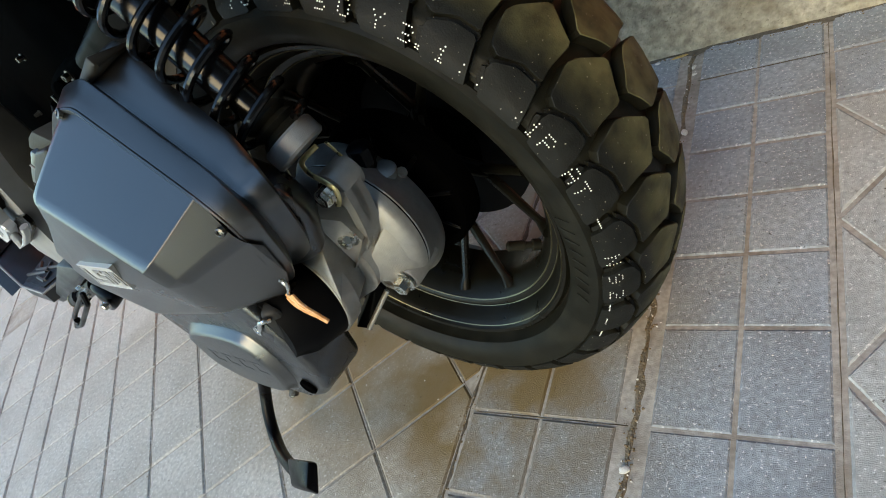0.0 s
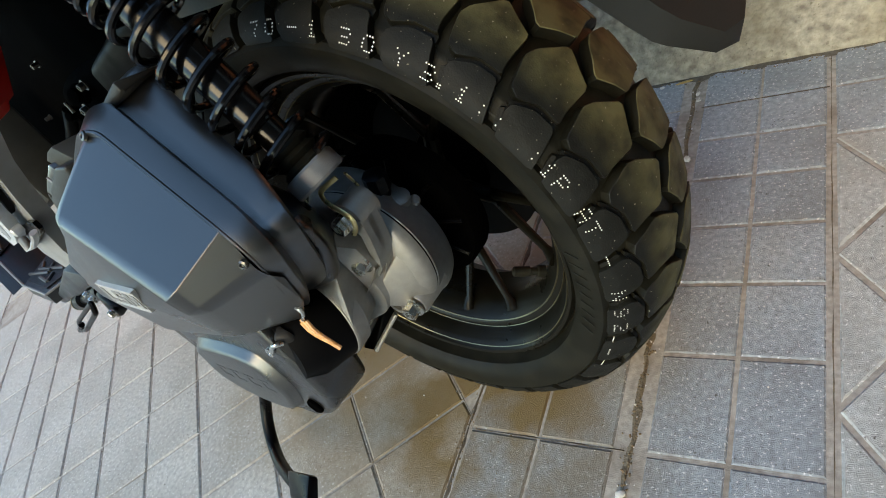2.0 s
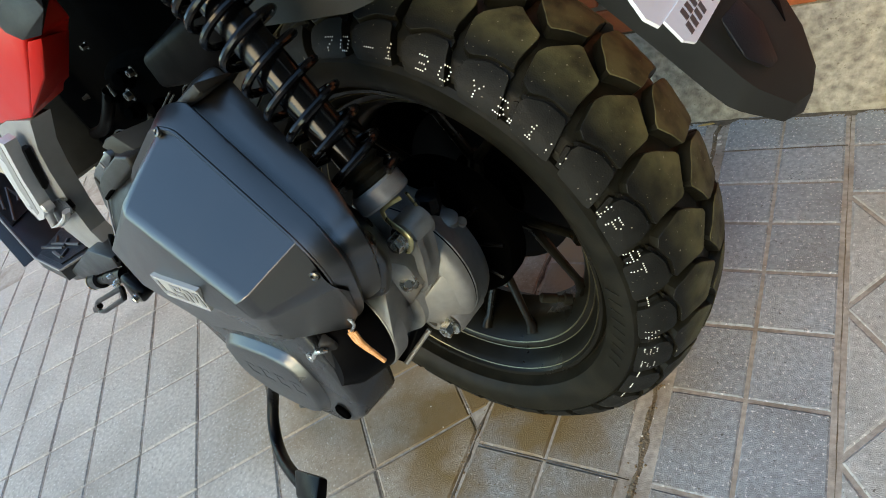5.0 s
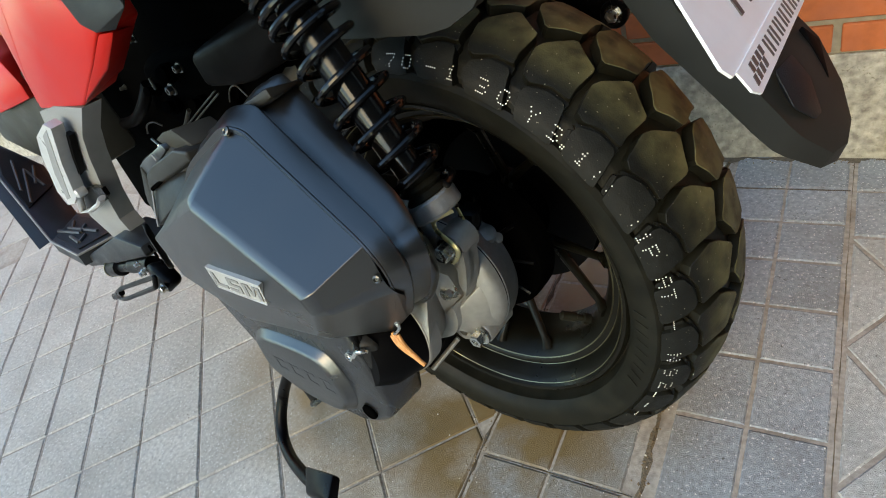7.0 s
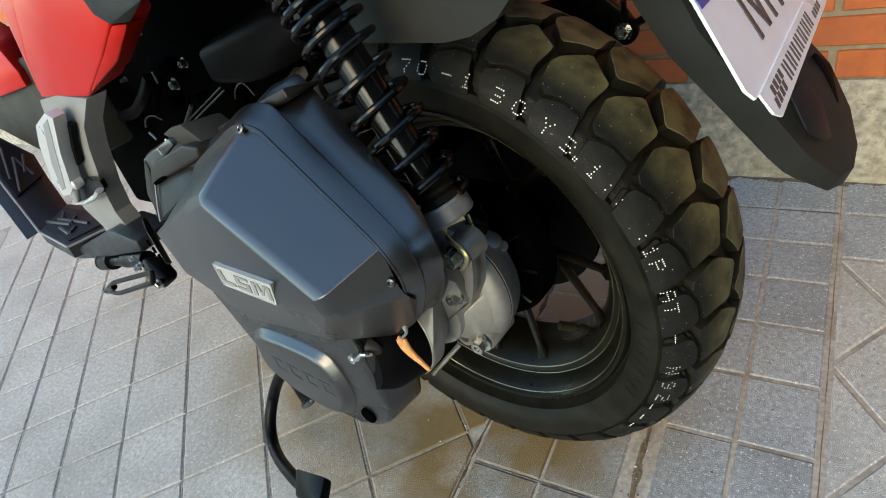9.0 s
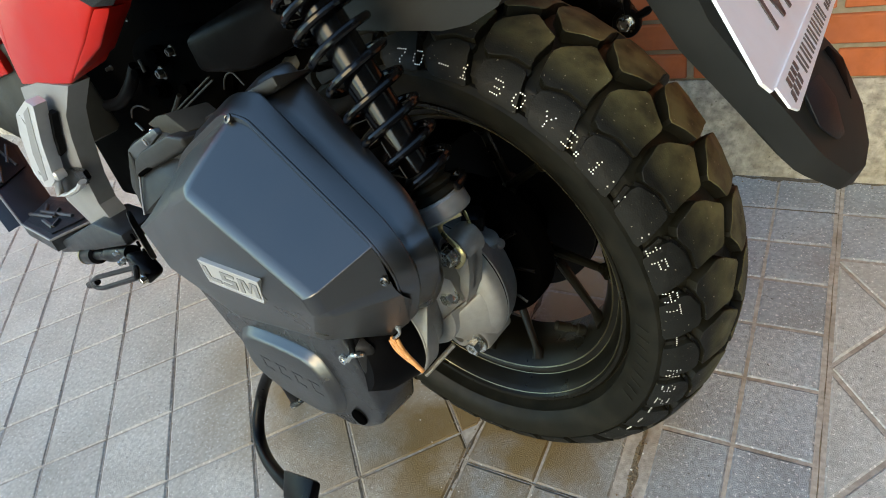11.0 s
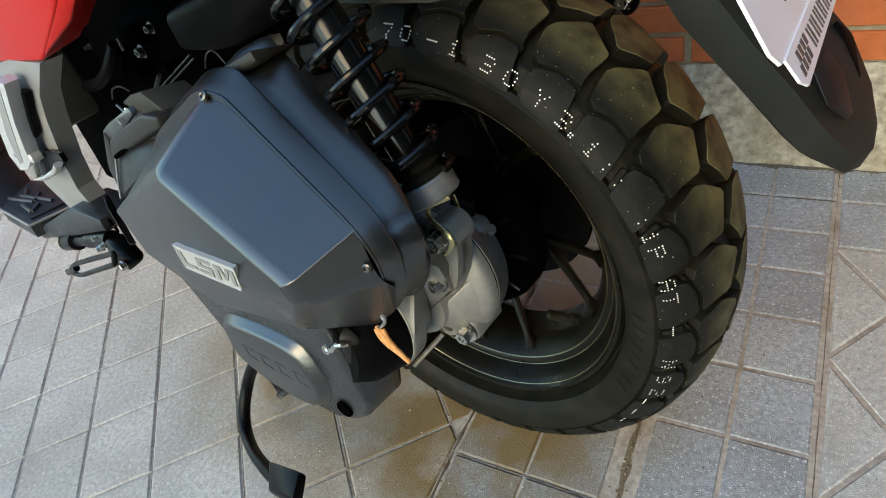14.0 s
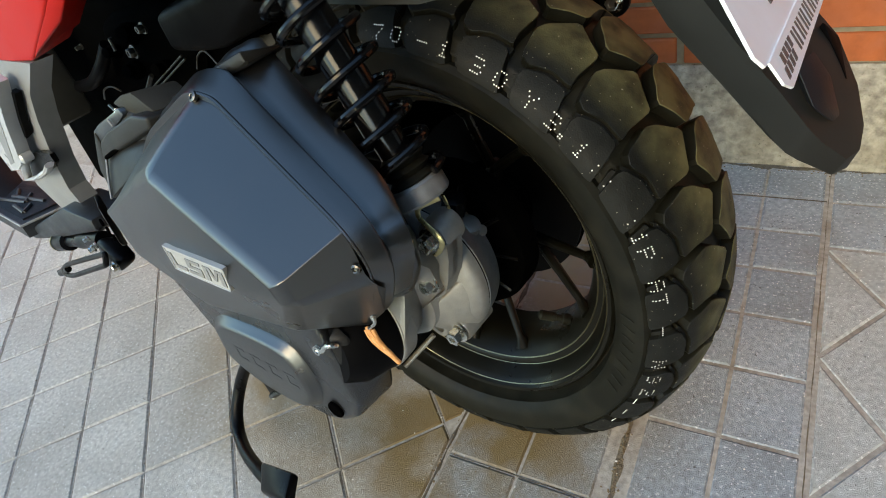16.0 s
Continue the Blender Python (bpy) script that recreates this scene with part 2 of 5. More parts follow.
def along(path, radius, n=10, bm=None, cap=True, flat=1.0):
    """A tube along a path; radius a number or one per point."""
    own = bm or bmesh.new()
    pts = [Vector(p) for p in path]
    rad = radius if isinstance(radius, (list, tuple)) else [radius] * len(pts)
    rings = []
    side = None
    for i, p in enumerate(pts):
        d = (pts[min(i + 1, len(pts) - 1)] - pts[max(i - 1, 0)]).normalized()
        if side is None:
            side = d.cross(Vector((0, 0, 1)) if abs(d.z) < 0.9 else Vector((1, 0, 0))).normalized()
        side = (side - d * side.dot(d)).normalized()
        up = d.cross(side)
        rings.append([own.verts.new(p + (side * math.cos(2 * math.pi * k / n) + up * math.sin(2 * math.pi * k / n) * flat) * rad[i]) for k in range(n)])
    for a, b in zip(rings, rings[1:]):
        for k in range(n):
            own.faces.new((a[k], a[(k + 1) % n], b[(k + 1) % n], b[k]))
    if cap:
        own.faces.new(rings[0][::-1])
        own.faces.new(rings[-1])
    return own


def curve_pts(ctrl, n=8):
    """Catmull-Rom through the points."""
    c = [Vector(p) for p in ctrl]
    c = [c[0] * 2 - c[1]] + c + [c[-1] * 2 - c[-2]]
    out = []
    for i in range(1, len(c) - 2):
        for k in range(n):
            t = k / n
            out.append(0.5 * (2 * c[i] + (c[i + 1] - c[i - 1]) * t + (2 * c[i - 1] - 5 * c[i] + 4 * c[i + 1] - c[i + 2]) * t * t + (3 * c[i] - c[i - 1] - 3 * c[i + 1] + c[i + 2]) * t ** 3))
    out.append(c[-2])
    return out


def turned(path_a, path_b, profile, n=20, bm=None):
    """A body of rotation on the line a-b: rows of (distance along from a, radius)."""
    own = bm or bmesh.new()
    a, b = Vector(path_a), Vector(path_b)
    d = (b - a).normalized()
    s = d.cross(Vector((0, 0, 1)) if abs(d.z) < 0.9 else Vector((1, 0, 0))).normalized()
    t = d.cross(s)
    rings = [[own.verts.new(a + d * h + (s * math.cos(2 * math.pi * k / n) + t * math.sin(2 * math.pi * k / n)) * r) for k in range(n)] for h, r in profile]
    for p, q in zip(rings, rings[1:]):
        for k in range(n):
            own.faces.new((p[k], p[(k + 1) % n], q[(k + 1) % n], q[k]))
    own.faces.new(rings[0][::-1])
    own.faces.new(rings[-1])
    return own


# ---- the place: pavement and wall ----
WALL_Y = 0.657
bm = bmesh.new()
poly(bm, [(-900, -900, -0.0018), (900, -900, -0.0018), (900, 900, -0.0018), (-900, 900, -0.0018)], [(0, 1, 2, 3)])
pavement = tagged(link("pavement", bm, M_SAND, smooth=False), "grey paving of small square tiles with sandy joints", "pavement", kind="structure")


def clip(pg, nx, ny, c):
    """The part of a polygon where nx x + ny y <= c."""
    out = []
    for (ax, ay), (bx, by) in zip(pg, pg[1:] + pg[:1]):
        da, db = nx * ax + ny * ay - c, nx * bx + ny * by - c
        if da <= 0:
            out.append((ax, ay))
        if da * db < 0:
            t = da / (da - db)
            out.append((ax + (bx - ax) * t, ay + (by - ay) * t))
    return out


def shrink(pg, gap):
    """A convex polygon drawn in by gap on every side."""
    cx, cy = sum(p[0] for p in pg) / len(pg), sum(p[1] for p in pg) / len(pg)
    out = list(pg)
    for (ax, ay), (bx, by) in zip(pg, pg[1:] + pg[:1]):
        nx, ny = by - ay, ax - bx
        ln = math.hypot(nx, ny)
        if ln < 1e-5:
            continue
        nx, ny = nx / ln, ny / ln
        c = nx * ax + ny * ay
        if nx * cx + ny * cy > c:
            nx, ny, c = -nx, -ny, -c
        out = clip(out, nx, ny, c - gap)
    return out


tile_no = 0


def tile(pg, gap=0.0022, lift=0.0, m=None):
    """One paving piece with a chamfered edge."""
    global tile_no
    pg = shrink(pg, gap)
    if len(pg) < 3:
        return
    area = abs(sum(a[0] * b[1] - a[1] * b[0] for a, b in zip(pg, pg[1:] + pg[:1]))) / 2
    if area < 0.0003:
        return
    top = shrink(pg, 0.0028)
    if len(top) != len(pg):
        top = [(p[0] * 0.96 + sum(q[0] for q in pg) / len(pg) * 0.04, p[1] * 0.96 + sum(q[1] for q in pg) / len(pg) * 0.04) for p in pg]
    bm = bmesh.new()
    rise = lift + random.uniform(-0.0006, 0.0006)
    n = len(pg)
    lo = [bm.verts.new((x, y, -0.012)) for x, y in pg]
    mid = [bm.verts.new((x, y, rise - 0.0022)) for x, y in pg]
    hi = [bm.verts.new((x, y, rise)) for x, y in top]
    for a, b in ((lo, mid), (mid, hi)):
        for i in range(n):
            bm.faces.new((a[i], a[(i + 1) % n], b[(i + 1) % n], b[i]))
    bm.faces.new(hi)
    link("tile", bm, m or M_TILE, pavement, smooth=False)
    tile_no += 1


def joint_strip(ax, ay, bx, by, width, z=-0.0011, m=None):
    """Dark earth along a joint, slightly wandering."""
    bm = bmesh.new()
    a, b = Vector((ax, ay, 0)), Vector((bx, by, 0))
    d = (b - a).normalized()
    side = Vector((-d.y, d.x, 0))
    n = max(2, int((b - a).length / 0.012))
    prev = None
    for i in range(n + 1):
        p = a + (b - a) * i / n
        wl_, wr_ = (width * max(0.01, 0.38 + 0.9 * noise.noise(Vector((p.x * 38 + o, p.y * 38, o)))) for o in (0.0, 7.0))
        cur = [bm.verts.new(p + side * k + Vector((0, 0, z + h))) for k, h in ((-wl_, -0.001), (0, 0.0004), (wr_, -0.001))]
        if prev:
            for k in range(2):
                bm.faces.new((prev[k], cur[k], cur[k + 1], prev[k + 1]))
        prev = cur
    link("joint", bm, m or M_JOINT, pavement)


def tiles_all():
    """The border strips and the fields laid on the diagonal."""
    rows = [-0.55, -0.44, -0.33, -0.22, -0.115, -0.011, 0.115, 0.218, 0.313, 0.405, 0.49, 0.572, WALL_Y + 0.01]
    for x0, x1, g0, g1 in ((-0.203, -0.104, 0.002, 0.0), (-0.104, -0.008, 0.0, 0.003), (0.02, 0.106, 0.002, 0.0), (0.106, 0.194, 0.0, 0.002)):
        for a, b in zip(rows, rows[1:]):
            tile([(x0 + g0, a), (x1 - g1, a), (x1 - g1, b), (x0 + g0, b)], 0.0016, m=M_BORDER)
    # the border along the wall
    for x0, x1 in ((0.2, 0.29), (0.29, 0.38), (0.38, 0.48), (0.48, 0.58), (-0.31, -0.207), (-0.41, -0.31), (-0.51, -0.41), (-0.61, -0.51)):
        for a, b in ((0.466, 0.57), (0.57, WALL_Y + 0.01)):
            tile([(x0, a), (x1, a), (x1, b), (x0, b)], 0.0018, m=M_BORDER)
    # diagonal fields
    srt = [-2.6, -2.44, -2.28, -2.12, -1.97, -1.82, -1.67, -1.52, -1.4, -1.27, -1.13, -0.975, -0.815, -0.62, -0.413, -0.2, 0.01, 0.2, 0.4]
    dd = [-0.5, -0.31, -0.12, 0.065, 0.252, 0.44, 0.632, 0.82, 1.01, 1.2, 1.39, 1.58, 1.77, 1.96, 2.15, 2.34, 2.53]
    for s0, s1 in zip(srt, srt[1:]):
        for d0, d1 in zip(dd, dd[1:]):
            pg = [((s - d) / 2, (s + d) / 2) for s, d in ((s0, d0), (s1, d0), (s1, d1), (s0, d1))]
            pg = clip(clip(clip(pg, 1, 0, -0.207), 0, 1, 0.464), 0, -1, 0.62)
            if len(pg) > 2 and min(p[0] for p in pg) < -0.21 and max(p[0] for p in pg) > -1.75:
                tile(pg, 0.0013 if random.random() < 0.5 else 0.001)
    for v in srt[2:-2]:
        y0, y1 = -0.55, 0.46
        y0 = max(y0, v + 0.207)
        if y1 > y0:
            joint_strip(v - y0 + 0.0006, y0, v - y1 + 0.0006, y1, 0.0015, -0.0018)
    joint_strip(0.006, -0.55, 0.006, WALL_Y, 0.0075, -0.0008, M_DIRT)
    joint_strip(-0.7, WALL_Y - 0.004, 0.7, WALL_Y - 0.004, 0.016, 0.0008)
    joint_strip(-0.205, -0.55, -0.205, 0.46, 0.006, -0.0009)
    joint_strip(0.196, -0.55, 0.196, WALL_Y, 0.0016, -0.0012, M_DIRT)
    joint_strip(-0.2, -0.011, 0.0, -0.011, 0.003)
    joint_strip(0.02, 0.572, 0.194, 0.572, 0.0028, -0.0009)
    for i in range(-6, 8):
        for j in range(-6, 8):
            s0, d0 = 0.455 + 0.2 * i, 0.065 + 0.2 * j
            pg = [((s - d) / 2, (s + d) / 2) for s, d in ((s0, d0), (s0 + 0.2, d0), (s0 + 0.2, d0 + 0.2), (s0, d0 + 0.2))]
            pg = [(0.198 + (x - 0.195) * 0.75, y) for x, y in pg]
            pg = clip(clip(clip(clip(pg, -1, 0, -0.199), 0, 1, 0.464), 0, -1, 0.3), 1, 0, 0.6)
            if len(pg) > 2:
                tile(pg, 0.0024, m=M_COOL)


# wall: concrete plinth and brick courses
PLINTH = 0.186
bm = bmesh.new()
NX = 160
pr = []
for i in range(NX + 1):
    x = -3.0 + 5.0 * i / NX
    dy = 0.004 * noise.noise(Vector((x * 6, 0, 0))) + 0.002 * noise.noise(Vector((x * 31, 3, 0)))
    pr.append([bm.verts.new((x, WALL_Y + dy * k + o, z)) for z, k, o in ((-0.01, 1.5, -0.004), (0.006, 1.2, -0.001), (0.07, 0.8, 0.001), (0.13, 0.7, 0.0), (PLINTH - 0.006, 0.6, 0.0), (PLINTH, 0.5, 0.004), (PLINTH, 0, 0.25))])
for a, b in zip(pr, pr[1:]):
    for k in range(6):
        bm.faces.new((a[k], b[k], b[k + 1], a[k + 1]))
plinth = tagged(link("wall_plinth", bm, M_PLINTH, angle=50), "rough grey cement plinth at the foot of the brick wall", "wall", kind="structure")
bm = bmesh.new()
bmesh.ops.create_cube(bm, size=1.0, matrix=Matrix.Translation((-0.5, WALL_Y + 0.008 + 0.12, 0.5 + PLINTH)) @ Matrix.Diagonal((5.0, 0.24, 1.0, 1)))
wall = tagged(link("wall_brick", bm, M_MORTAR, smooth=False), "orange brick wall with grey mortar joints above a plinth", "wall", kind="structure")


# unseen wall added behind the scooter to shade the right and darken reflections
bm = bmesh.new()
bmesh.ops.create_cube(bm, size=1.0, matrix=Matrix.Translation((1.95, -2.4, 1.6)) @ Matrix.Diagonal((0.3, 6.2, 3.2, 1)))
tagged(link("wall_side", bm, M_SHADE_WALL, smooth=False), "plain unseen dark wall, added to shade the right side", "wall", kind="structure")


def bricks_all():
    h, pitch, length = 0.0425, 0.0525, 0.2
    me = []
    for v in range(4):
        bm = bmesh.new()
        bmesh.ops.create_cube(bm, size=1.0, matrix=Matrix.Diagonal((length - 0.011, 0.06, h, 1)))
        for vert in bm.verts:
            vert.co += Vector((random.uniform(-0.0015, 0.0015), random.uniform(-0.0008, 0.0008), random.uniform(-0.001, 0.001)))
        bmesh.ops.bevel(bm, geom=bm.edges[:], offset=0.0018, segments=1, affect="EDGES")
        m = bpy.data.meshes.new("brick")
        bm.to_mesh(m)
        bm.free()
        m.materials.append(M_BRICK)
        me.append(m)
    for c in range(16):
        x0 = -0.043 + (0.0 if c % 2 == 0 else -0.108)
        for k in range(-6, 5):
            ob = new("brick", me[(c * 5 + k * 3) % 4])
            ob.parent = wall
            ob.location = (x0 + length * (k + 0.5), WALL_Y + 0.03 + random.uniform(0, 0.002), PLINTH + 0.004 + h / 2 + pitch * c)


# ---- the scooter ----
# frame: x forward, y to its left, z up, from the middle of the rear wheel's left face
FWD, LEFT, UP = Vector((-0.9894, 0.1446, 0.0)), Vector((-0.144, -0.985, 0.098)).normalized(), None
UP = FWD.cross(LEFT).normalized()
RISE = 0.297
ORIGIN = Vector((-0.169, 0.054, 0.297)) - UP * RISE
scooter = new("scooter")
scooter.matrix_world = Matrix(((FWD.x, LEFT.x, UP.x, ORIGIN.x), (FWD.y, LEFT.y, UP.y, ORIGIN.y), (FWD.z, LEFT.z, UP.z, ORIGIN.z), (0, 0, 0, 1)))
tagged(scooter, "red and black adventure scooter with dusty knobbly rear tyre", "scooter")


def part(name, bm, material, parent, label="", angle=35.0, loc=None):
    return link(name, bm, material, parent, label, loc or ((0, 0, RISE) if parent == scooter else None), angle)

# -- rear wheel --
WC = Vector((0.013, -0.014, -0.014 + RISE))


def tyre_prof(s):
    """Radius and l of the tyre's skin; s 0 at the sidewall ring, 1 at the crown, 2 at the far ring."""
    ctrl = [(0.0, 0.237, 0.0135), (0.18, 0.2475, 0.011), (0.4, 0.2595, 0.0), (0.6, 0.269, -0.018), (0.8, 0.2755, -0.041), (1.0, 0.278, -0.068)]
    q = s if s <= 1 else 2 - s
    for (a, r0, l0), (b, r1, l1) in zip(ctrl, ctrl[1:]):
        if q <= b + 1e-9:
            t = (q - a) / (b - a)
            r, l = r0 + (r1 - r0) * t, l0 + (l1 - l0) * t
            break
    return (r, l) if s <= 1 else (r, -0.136 - l)


def skin(theta, s, h=0.0):
    r, l = tyre_prof(s)
    r0, l0 = tyre_prof(max(0, s - 0.02))
    r1, l1 = tyre_prof(min(2, s + 0.02))
    nr, nl = -(l1 - l0), (r1 - r0)
    k = math.hypot(nr, nl)
    r, l = r + h * nr / k, l + h * nl / k
    return Vector((-r * math.cos(theta), l, r * math.sin(theta)))


# rim: barrel, left lip with a bright edge, bead ridges
rim_profile = [(0.2, -0.016), (0.199, -0.009), (0.1965, -0.0065), (0.193, -0.0075), (0.1905, -0.0115), (0.1895, -0.0125), (0.185, -0.018), (0.181, -0.028), (0.178, -0.033), (0.172, -0.0345), (0.1695, -0.037), (0.161, -0.046), (0.154, -0.06), (0.152, -0.075),
               (0.153, -0.1), (0.17, -0.112), (0.184, -0.13), (0.196, -0.138), (0.2, -0.134), (0.192, -0.12), (0.18, -0.1), (0.178, -0.06), (0.19, -0.03)]
rear_wheel = part("rear_wheel", lathe(rim_profile, 128, close=True), M_RIM, scooter, "black cast alloy rim with thin split spokes", loc=WC)

side = [(0.19, -0.014), (0.2005, -0.013), (0.2035, -0.004), (0.2045, 0.003), (0.211, 0.0095), (0.219, 0.0125), (0.228, 0.0142), (0.2345, 0.0142), (0.2365, 0.0118), (0.2385, 0.0095)]
crown = []
for i in range(1, 40):
    s = 2 * i / 40
    p = skin(0.0, s, -0.0095)
    crown.append((-p.x, p.y))
far = [(r, -0.136 - l) for r, l in side[::-1]]
tyre = part("tyre", lathe(side + crown + far, 160, close=True), M_RUBBER, rear_wheel, "black dual-sport rubber tyre, dusty")

PITCH = 2 * math.pi / 31


def block_mesh(name, outline, h, mats, draw=1.0):
    """A tread block: outline in (share of pitch, s), standing h on the groove floor, its edges worn round."""
    bm = bmesh.new()
    cx = sum(p[0] for p in outline) / len(outline)
    cs = sum(p[1] for p in outline) / len(outline)
    fine = []
    for (a0, s0), (a1, s1) in zip(outline, outline[1:] + outline[:1]):
        fine += [(a0 + (a1 - a0) * q, s0 + (s1 - s0) * q) for q in (0.12, 0.5, 0.88)]
    rings = []
    for k, d in ((0.03, -0.0105), (0.055, h - 0.0006), (0.075, h), (0.5, h)):
        k = 1 - k * draw if k < 0.5 else 0.5
        rings.append([bm.verts.new(skin((cx + (a - cx) * k) * PITCH, cs + (s - cs) * k, d)) for a, s in fine])
    n = len(fine)
    for r, (a, b) in enumerate(zip(rings, rings[1:])):
        for i in range(n):
            bm.faces.new((a[i], a[(i + 1) % n], b[(i + 1) % n], b[i])).material_index = 1 if r == 0 else 0
    mid = bm.verts.new(skin(cx * PITCH, cs, h))
    for i in range(n):
        bm.faces.new((rings[-1][i], rings[-1][(i + 1) % n], mid))
    bmesh.ops.recalc_face_normals(bm, faces=bm.faces[:])
    me = bpy.data.meshes.new(name)
    bm.to_mesh(me)
    bm.free()
    for m in mats:
        me.materials.append(m)
    me.polygons.foreach_set("use_smooth", [True] * len(me.polygons))
    me.set_sharp_from_angle(angle=radians(25))
    return me


SHOULDER = [(0.0, 0.0), (0.8, 0.0), (0.87, 0.16), (0.94, 0.33), (0.91, 0.42), (0.6, 0.495), (0.22, 0.495), (0.1, 0.25)]
STEP = [(0.79, 0.02), (0.89, 0.02), (1.01, 0.33), (0.93, 0.36)]
LEDGE = [(0.2, 0.46), (0.6, 0.46), (0.92, 0.385), (0.98, 0.425), (0.6, 0.535), (0.2, 0.53)]
CENTRE = [(0.21, 0.515), (0.58, 0.52), (0.9, 0.445), (1.07, 0.49), (1.18, 0.73), (1.11, 0.81), (0.76, 0.99), (0.46, 0.905), (0.22, 0.85), (0.25, 0.62)]


def mirror(outline, shift):
    return [(a + shift, 1.9 - s) for a, s in outline[::-1]]


meshes = [block_mesh("tread_block", SHOULDER, 0.0, (M_TREAD, M_RUBBER), 0.75), block_mesh("tread_block", CENTRE, 0.001, (M_TREAD, M_RUBBER)),
          block_mesh("tread_block", mirror(CENTRE, 0.5), 0.001, (M_TREAD, M_RUBBER)), block_mesh("tread_block", mirror(SHOULDER, 0.5), 0.0, (M_TREAD, M_RUBBER)), block_mesh("tread_step", STEP, -0.0045, (M_TREAD, M_RUBBER)),
          block_mesh("tread_step", LEDGE, -0.004, (M_TREAD, M_RUBBER), 0.4)]
for k in range(31):
    for me in meshes:
        ob = new(me.name.split(".")[0], me)
        ob.parent = rear_wheel
        ob.matrix_basis = Matrix.Rotation(PITCH * k + radians(1.3), 4, "Y")

# paint dots on the shoulder blocks, in small dotted characters
GLYPH = {"7": "11111 00001 00010 00100 00100", "0": "01110 10001 10001 10001 01110", "-": "00000 00000 11111 00000 00000", "1": "00100 01100 00100 00100 01110",
         "3": "11110 00001 01110 00001 11110", "Y": "10001 01010 00100 00100 00100", "P": "11110 10001 11110 10000 10000", "A": "01110 10001 11111 10001 10001",
         "T": "11111 00100 00100 00100 00100", "N": "10001 11001 10101 10011 10001", "9": "01110 10001 01111 00001 01110", "2": "11110 00001 01110 10000 11111", ".": "00000 00000 00000 01100 01100",
         ":": "00000 00100 00000 00100 00000"}
bm = bmesh.new()
for text, start, step in (("70", 87.6, 4.5), ("-1", 77.0, 4.7), ("30", 65.1, 4.7), ("Y3", 54.1, 5.4), (".", 46.0, 4.0), ("1:", 42.1, 3.9), (":", 34.8, 4.0), (":1P", 26.6, 3.4), ("AT", 12.7, 3.3), ("-", 1.6, 4.0), ("N92", -8.1, 5.2), ("---", -22.8, 5.5)):
    for i, ch in enumerate(text):
        deg = start - step * i
        for row, bits in enumerate(GLYPH[ch].split()):
            for colm, bit in enumerate(bits):
                if bit == "1":
                    th = radians(deg - (colm - 2) * 0.5)
                    s = (0.13 if ch == "-" and deg < 0 else 0.2) - (row - 2) * 0.04
                    c = skin(th, s, 0.0004)
                    ax = (skin(th + 0.01, s, 0.0004) - c).normalized()
                    ay = (skin(th, s + 0.03, 0.0004) - c).normalized()
                    r = 0.00072
                    bm.faces.new([bm.verts.new(c + ax * r * math.cos(q * math.pi / 3) + ay * r * math.sin(q * math.pi / 3)) for q in range(6)])
dots = part("dot_marking", bm, M_PAINTDOT, rear_wheel, "white dotted paint marking")
dots["kind"] = "stuff"

# raised sidewall ribs and short lettering bars
bm = bmesh.new()
for k in range(9):
    th = radians(4 - 3.2 * k)
    a, b = Vector((-0.214 * math.cos(th), 0.0118, 0.214 * math.sin(th))), Vector((-0.2265 * math.cos(th - 0.02), 0.0147, 0.2265 * math.sin(th - 0.02)))
    along([a, b], 0.0005, 6, bm)
part("sidewall_mark", bm, M_RUBBER, rear_wheel)

# thin pale rings: the highlights along the rim's ridges, made as shapes
for r, l, thick in ((0.1902, -0.0112, 0.0007), (0.1705, -0.0352, 0.0009), (0.178, -0.0322, 0.0006)):
    part("rim_edge", lathe([(r - thick, l), (r, l - thick), (r + thick, l), (r, l + thick)], 128, close=True), M_RIMGLINT, rear_wheel)
# hub, split spokes, disc behind, valve
part("hub", lathe([(0.001, -0.02), (0.034, -0.02), (0.038, -0.03), (0.04, -0.1), (0.034, -0.11), (0.001, -0.11)], 40), M_BLACK, rear_wheel)
for k in range(5):
    t0 = radians(-80 + 72 * k)

    def rad(r, deg, l):
        return (-r * math.cos(t0 + radians(deg)), l, r * math.sin(t0 + radians(deg)))

    bm = bmesh.new()
    along([rad(0.03, 0, -0.09), rad(0.06, 0, -0.088), rad(0.088, 0, -0.083)], [0.013, 0.009, 0.0075], 10, bm)
    for end in (-13, 13):
        along([rad(0.08, end * 0.15, -0.084), rad(0.15, end * 0.93, -0.053), rad(0.157, end, -0.05), rad(0.164, end, -0.047)], [0.006, 0.0044, 0.0068, 0.0095], 10, bm)
    part("spoke", bm, M_RIM, rear_wheel)
va = radians(-38)
part("valve_stem", turned((-0.153 * math.cos(va), -0.06, 0.153 * math.sin(va)), (-0.12 * math.cos(va) + 0.002, -0.035, 0.12 * math.sin(va)), [(0, 0.0065), (0.008, 0.0065), (0.009, 0.004), (0.016, 0.004), (0.017, 0.0055), (0.034, 0.0055), (0.036, 0.003)], 14), M_RUBBER, rear_wheel)
part("brake_disc", lathe([(0.05, -0.125), (0.11, -0.125), (0.11, -0.129), (0.05, -0.129)], 64, close=True), M_DARK2, rear_wheel)
# hub cover: the shade inside the wheel is put into its black
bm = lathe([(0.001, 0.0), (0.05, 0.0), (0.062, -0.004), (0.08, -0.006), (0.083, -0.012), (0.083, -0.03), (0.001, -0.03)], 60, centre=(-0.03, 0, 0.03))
part("inner_cover", bm, M_DARK, rear_wheel, "ribbed black hub cover, deep shade put into its colour")
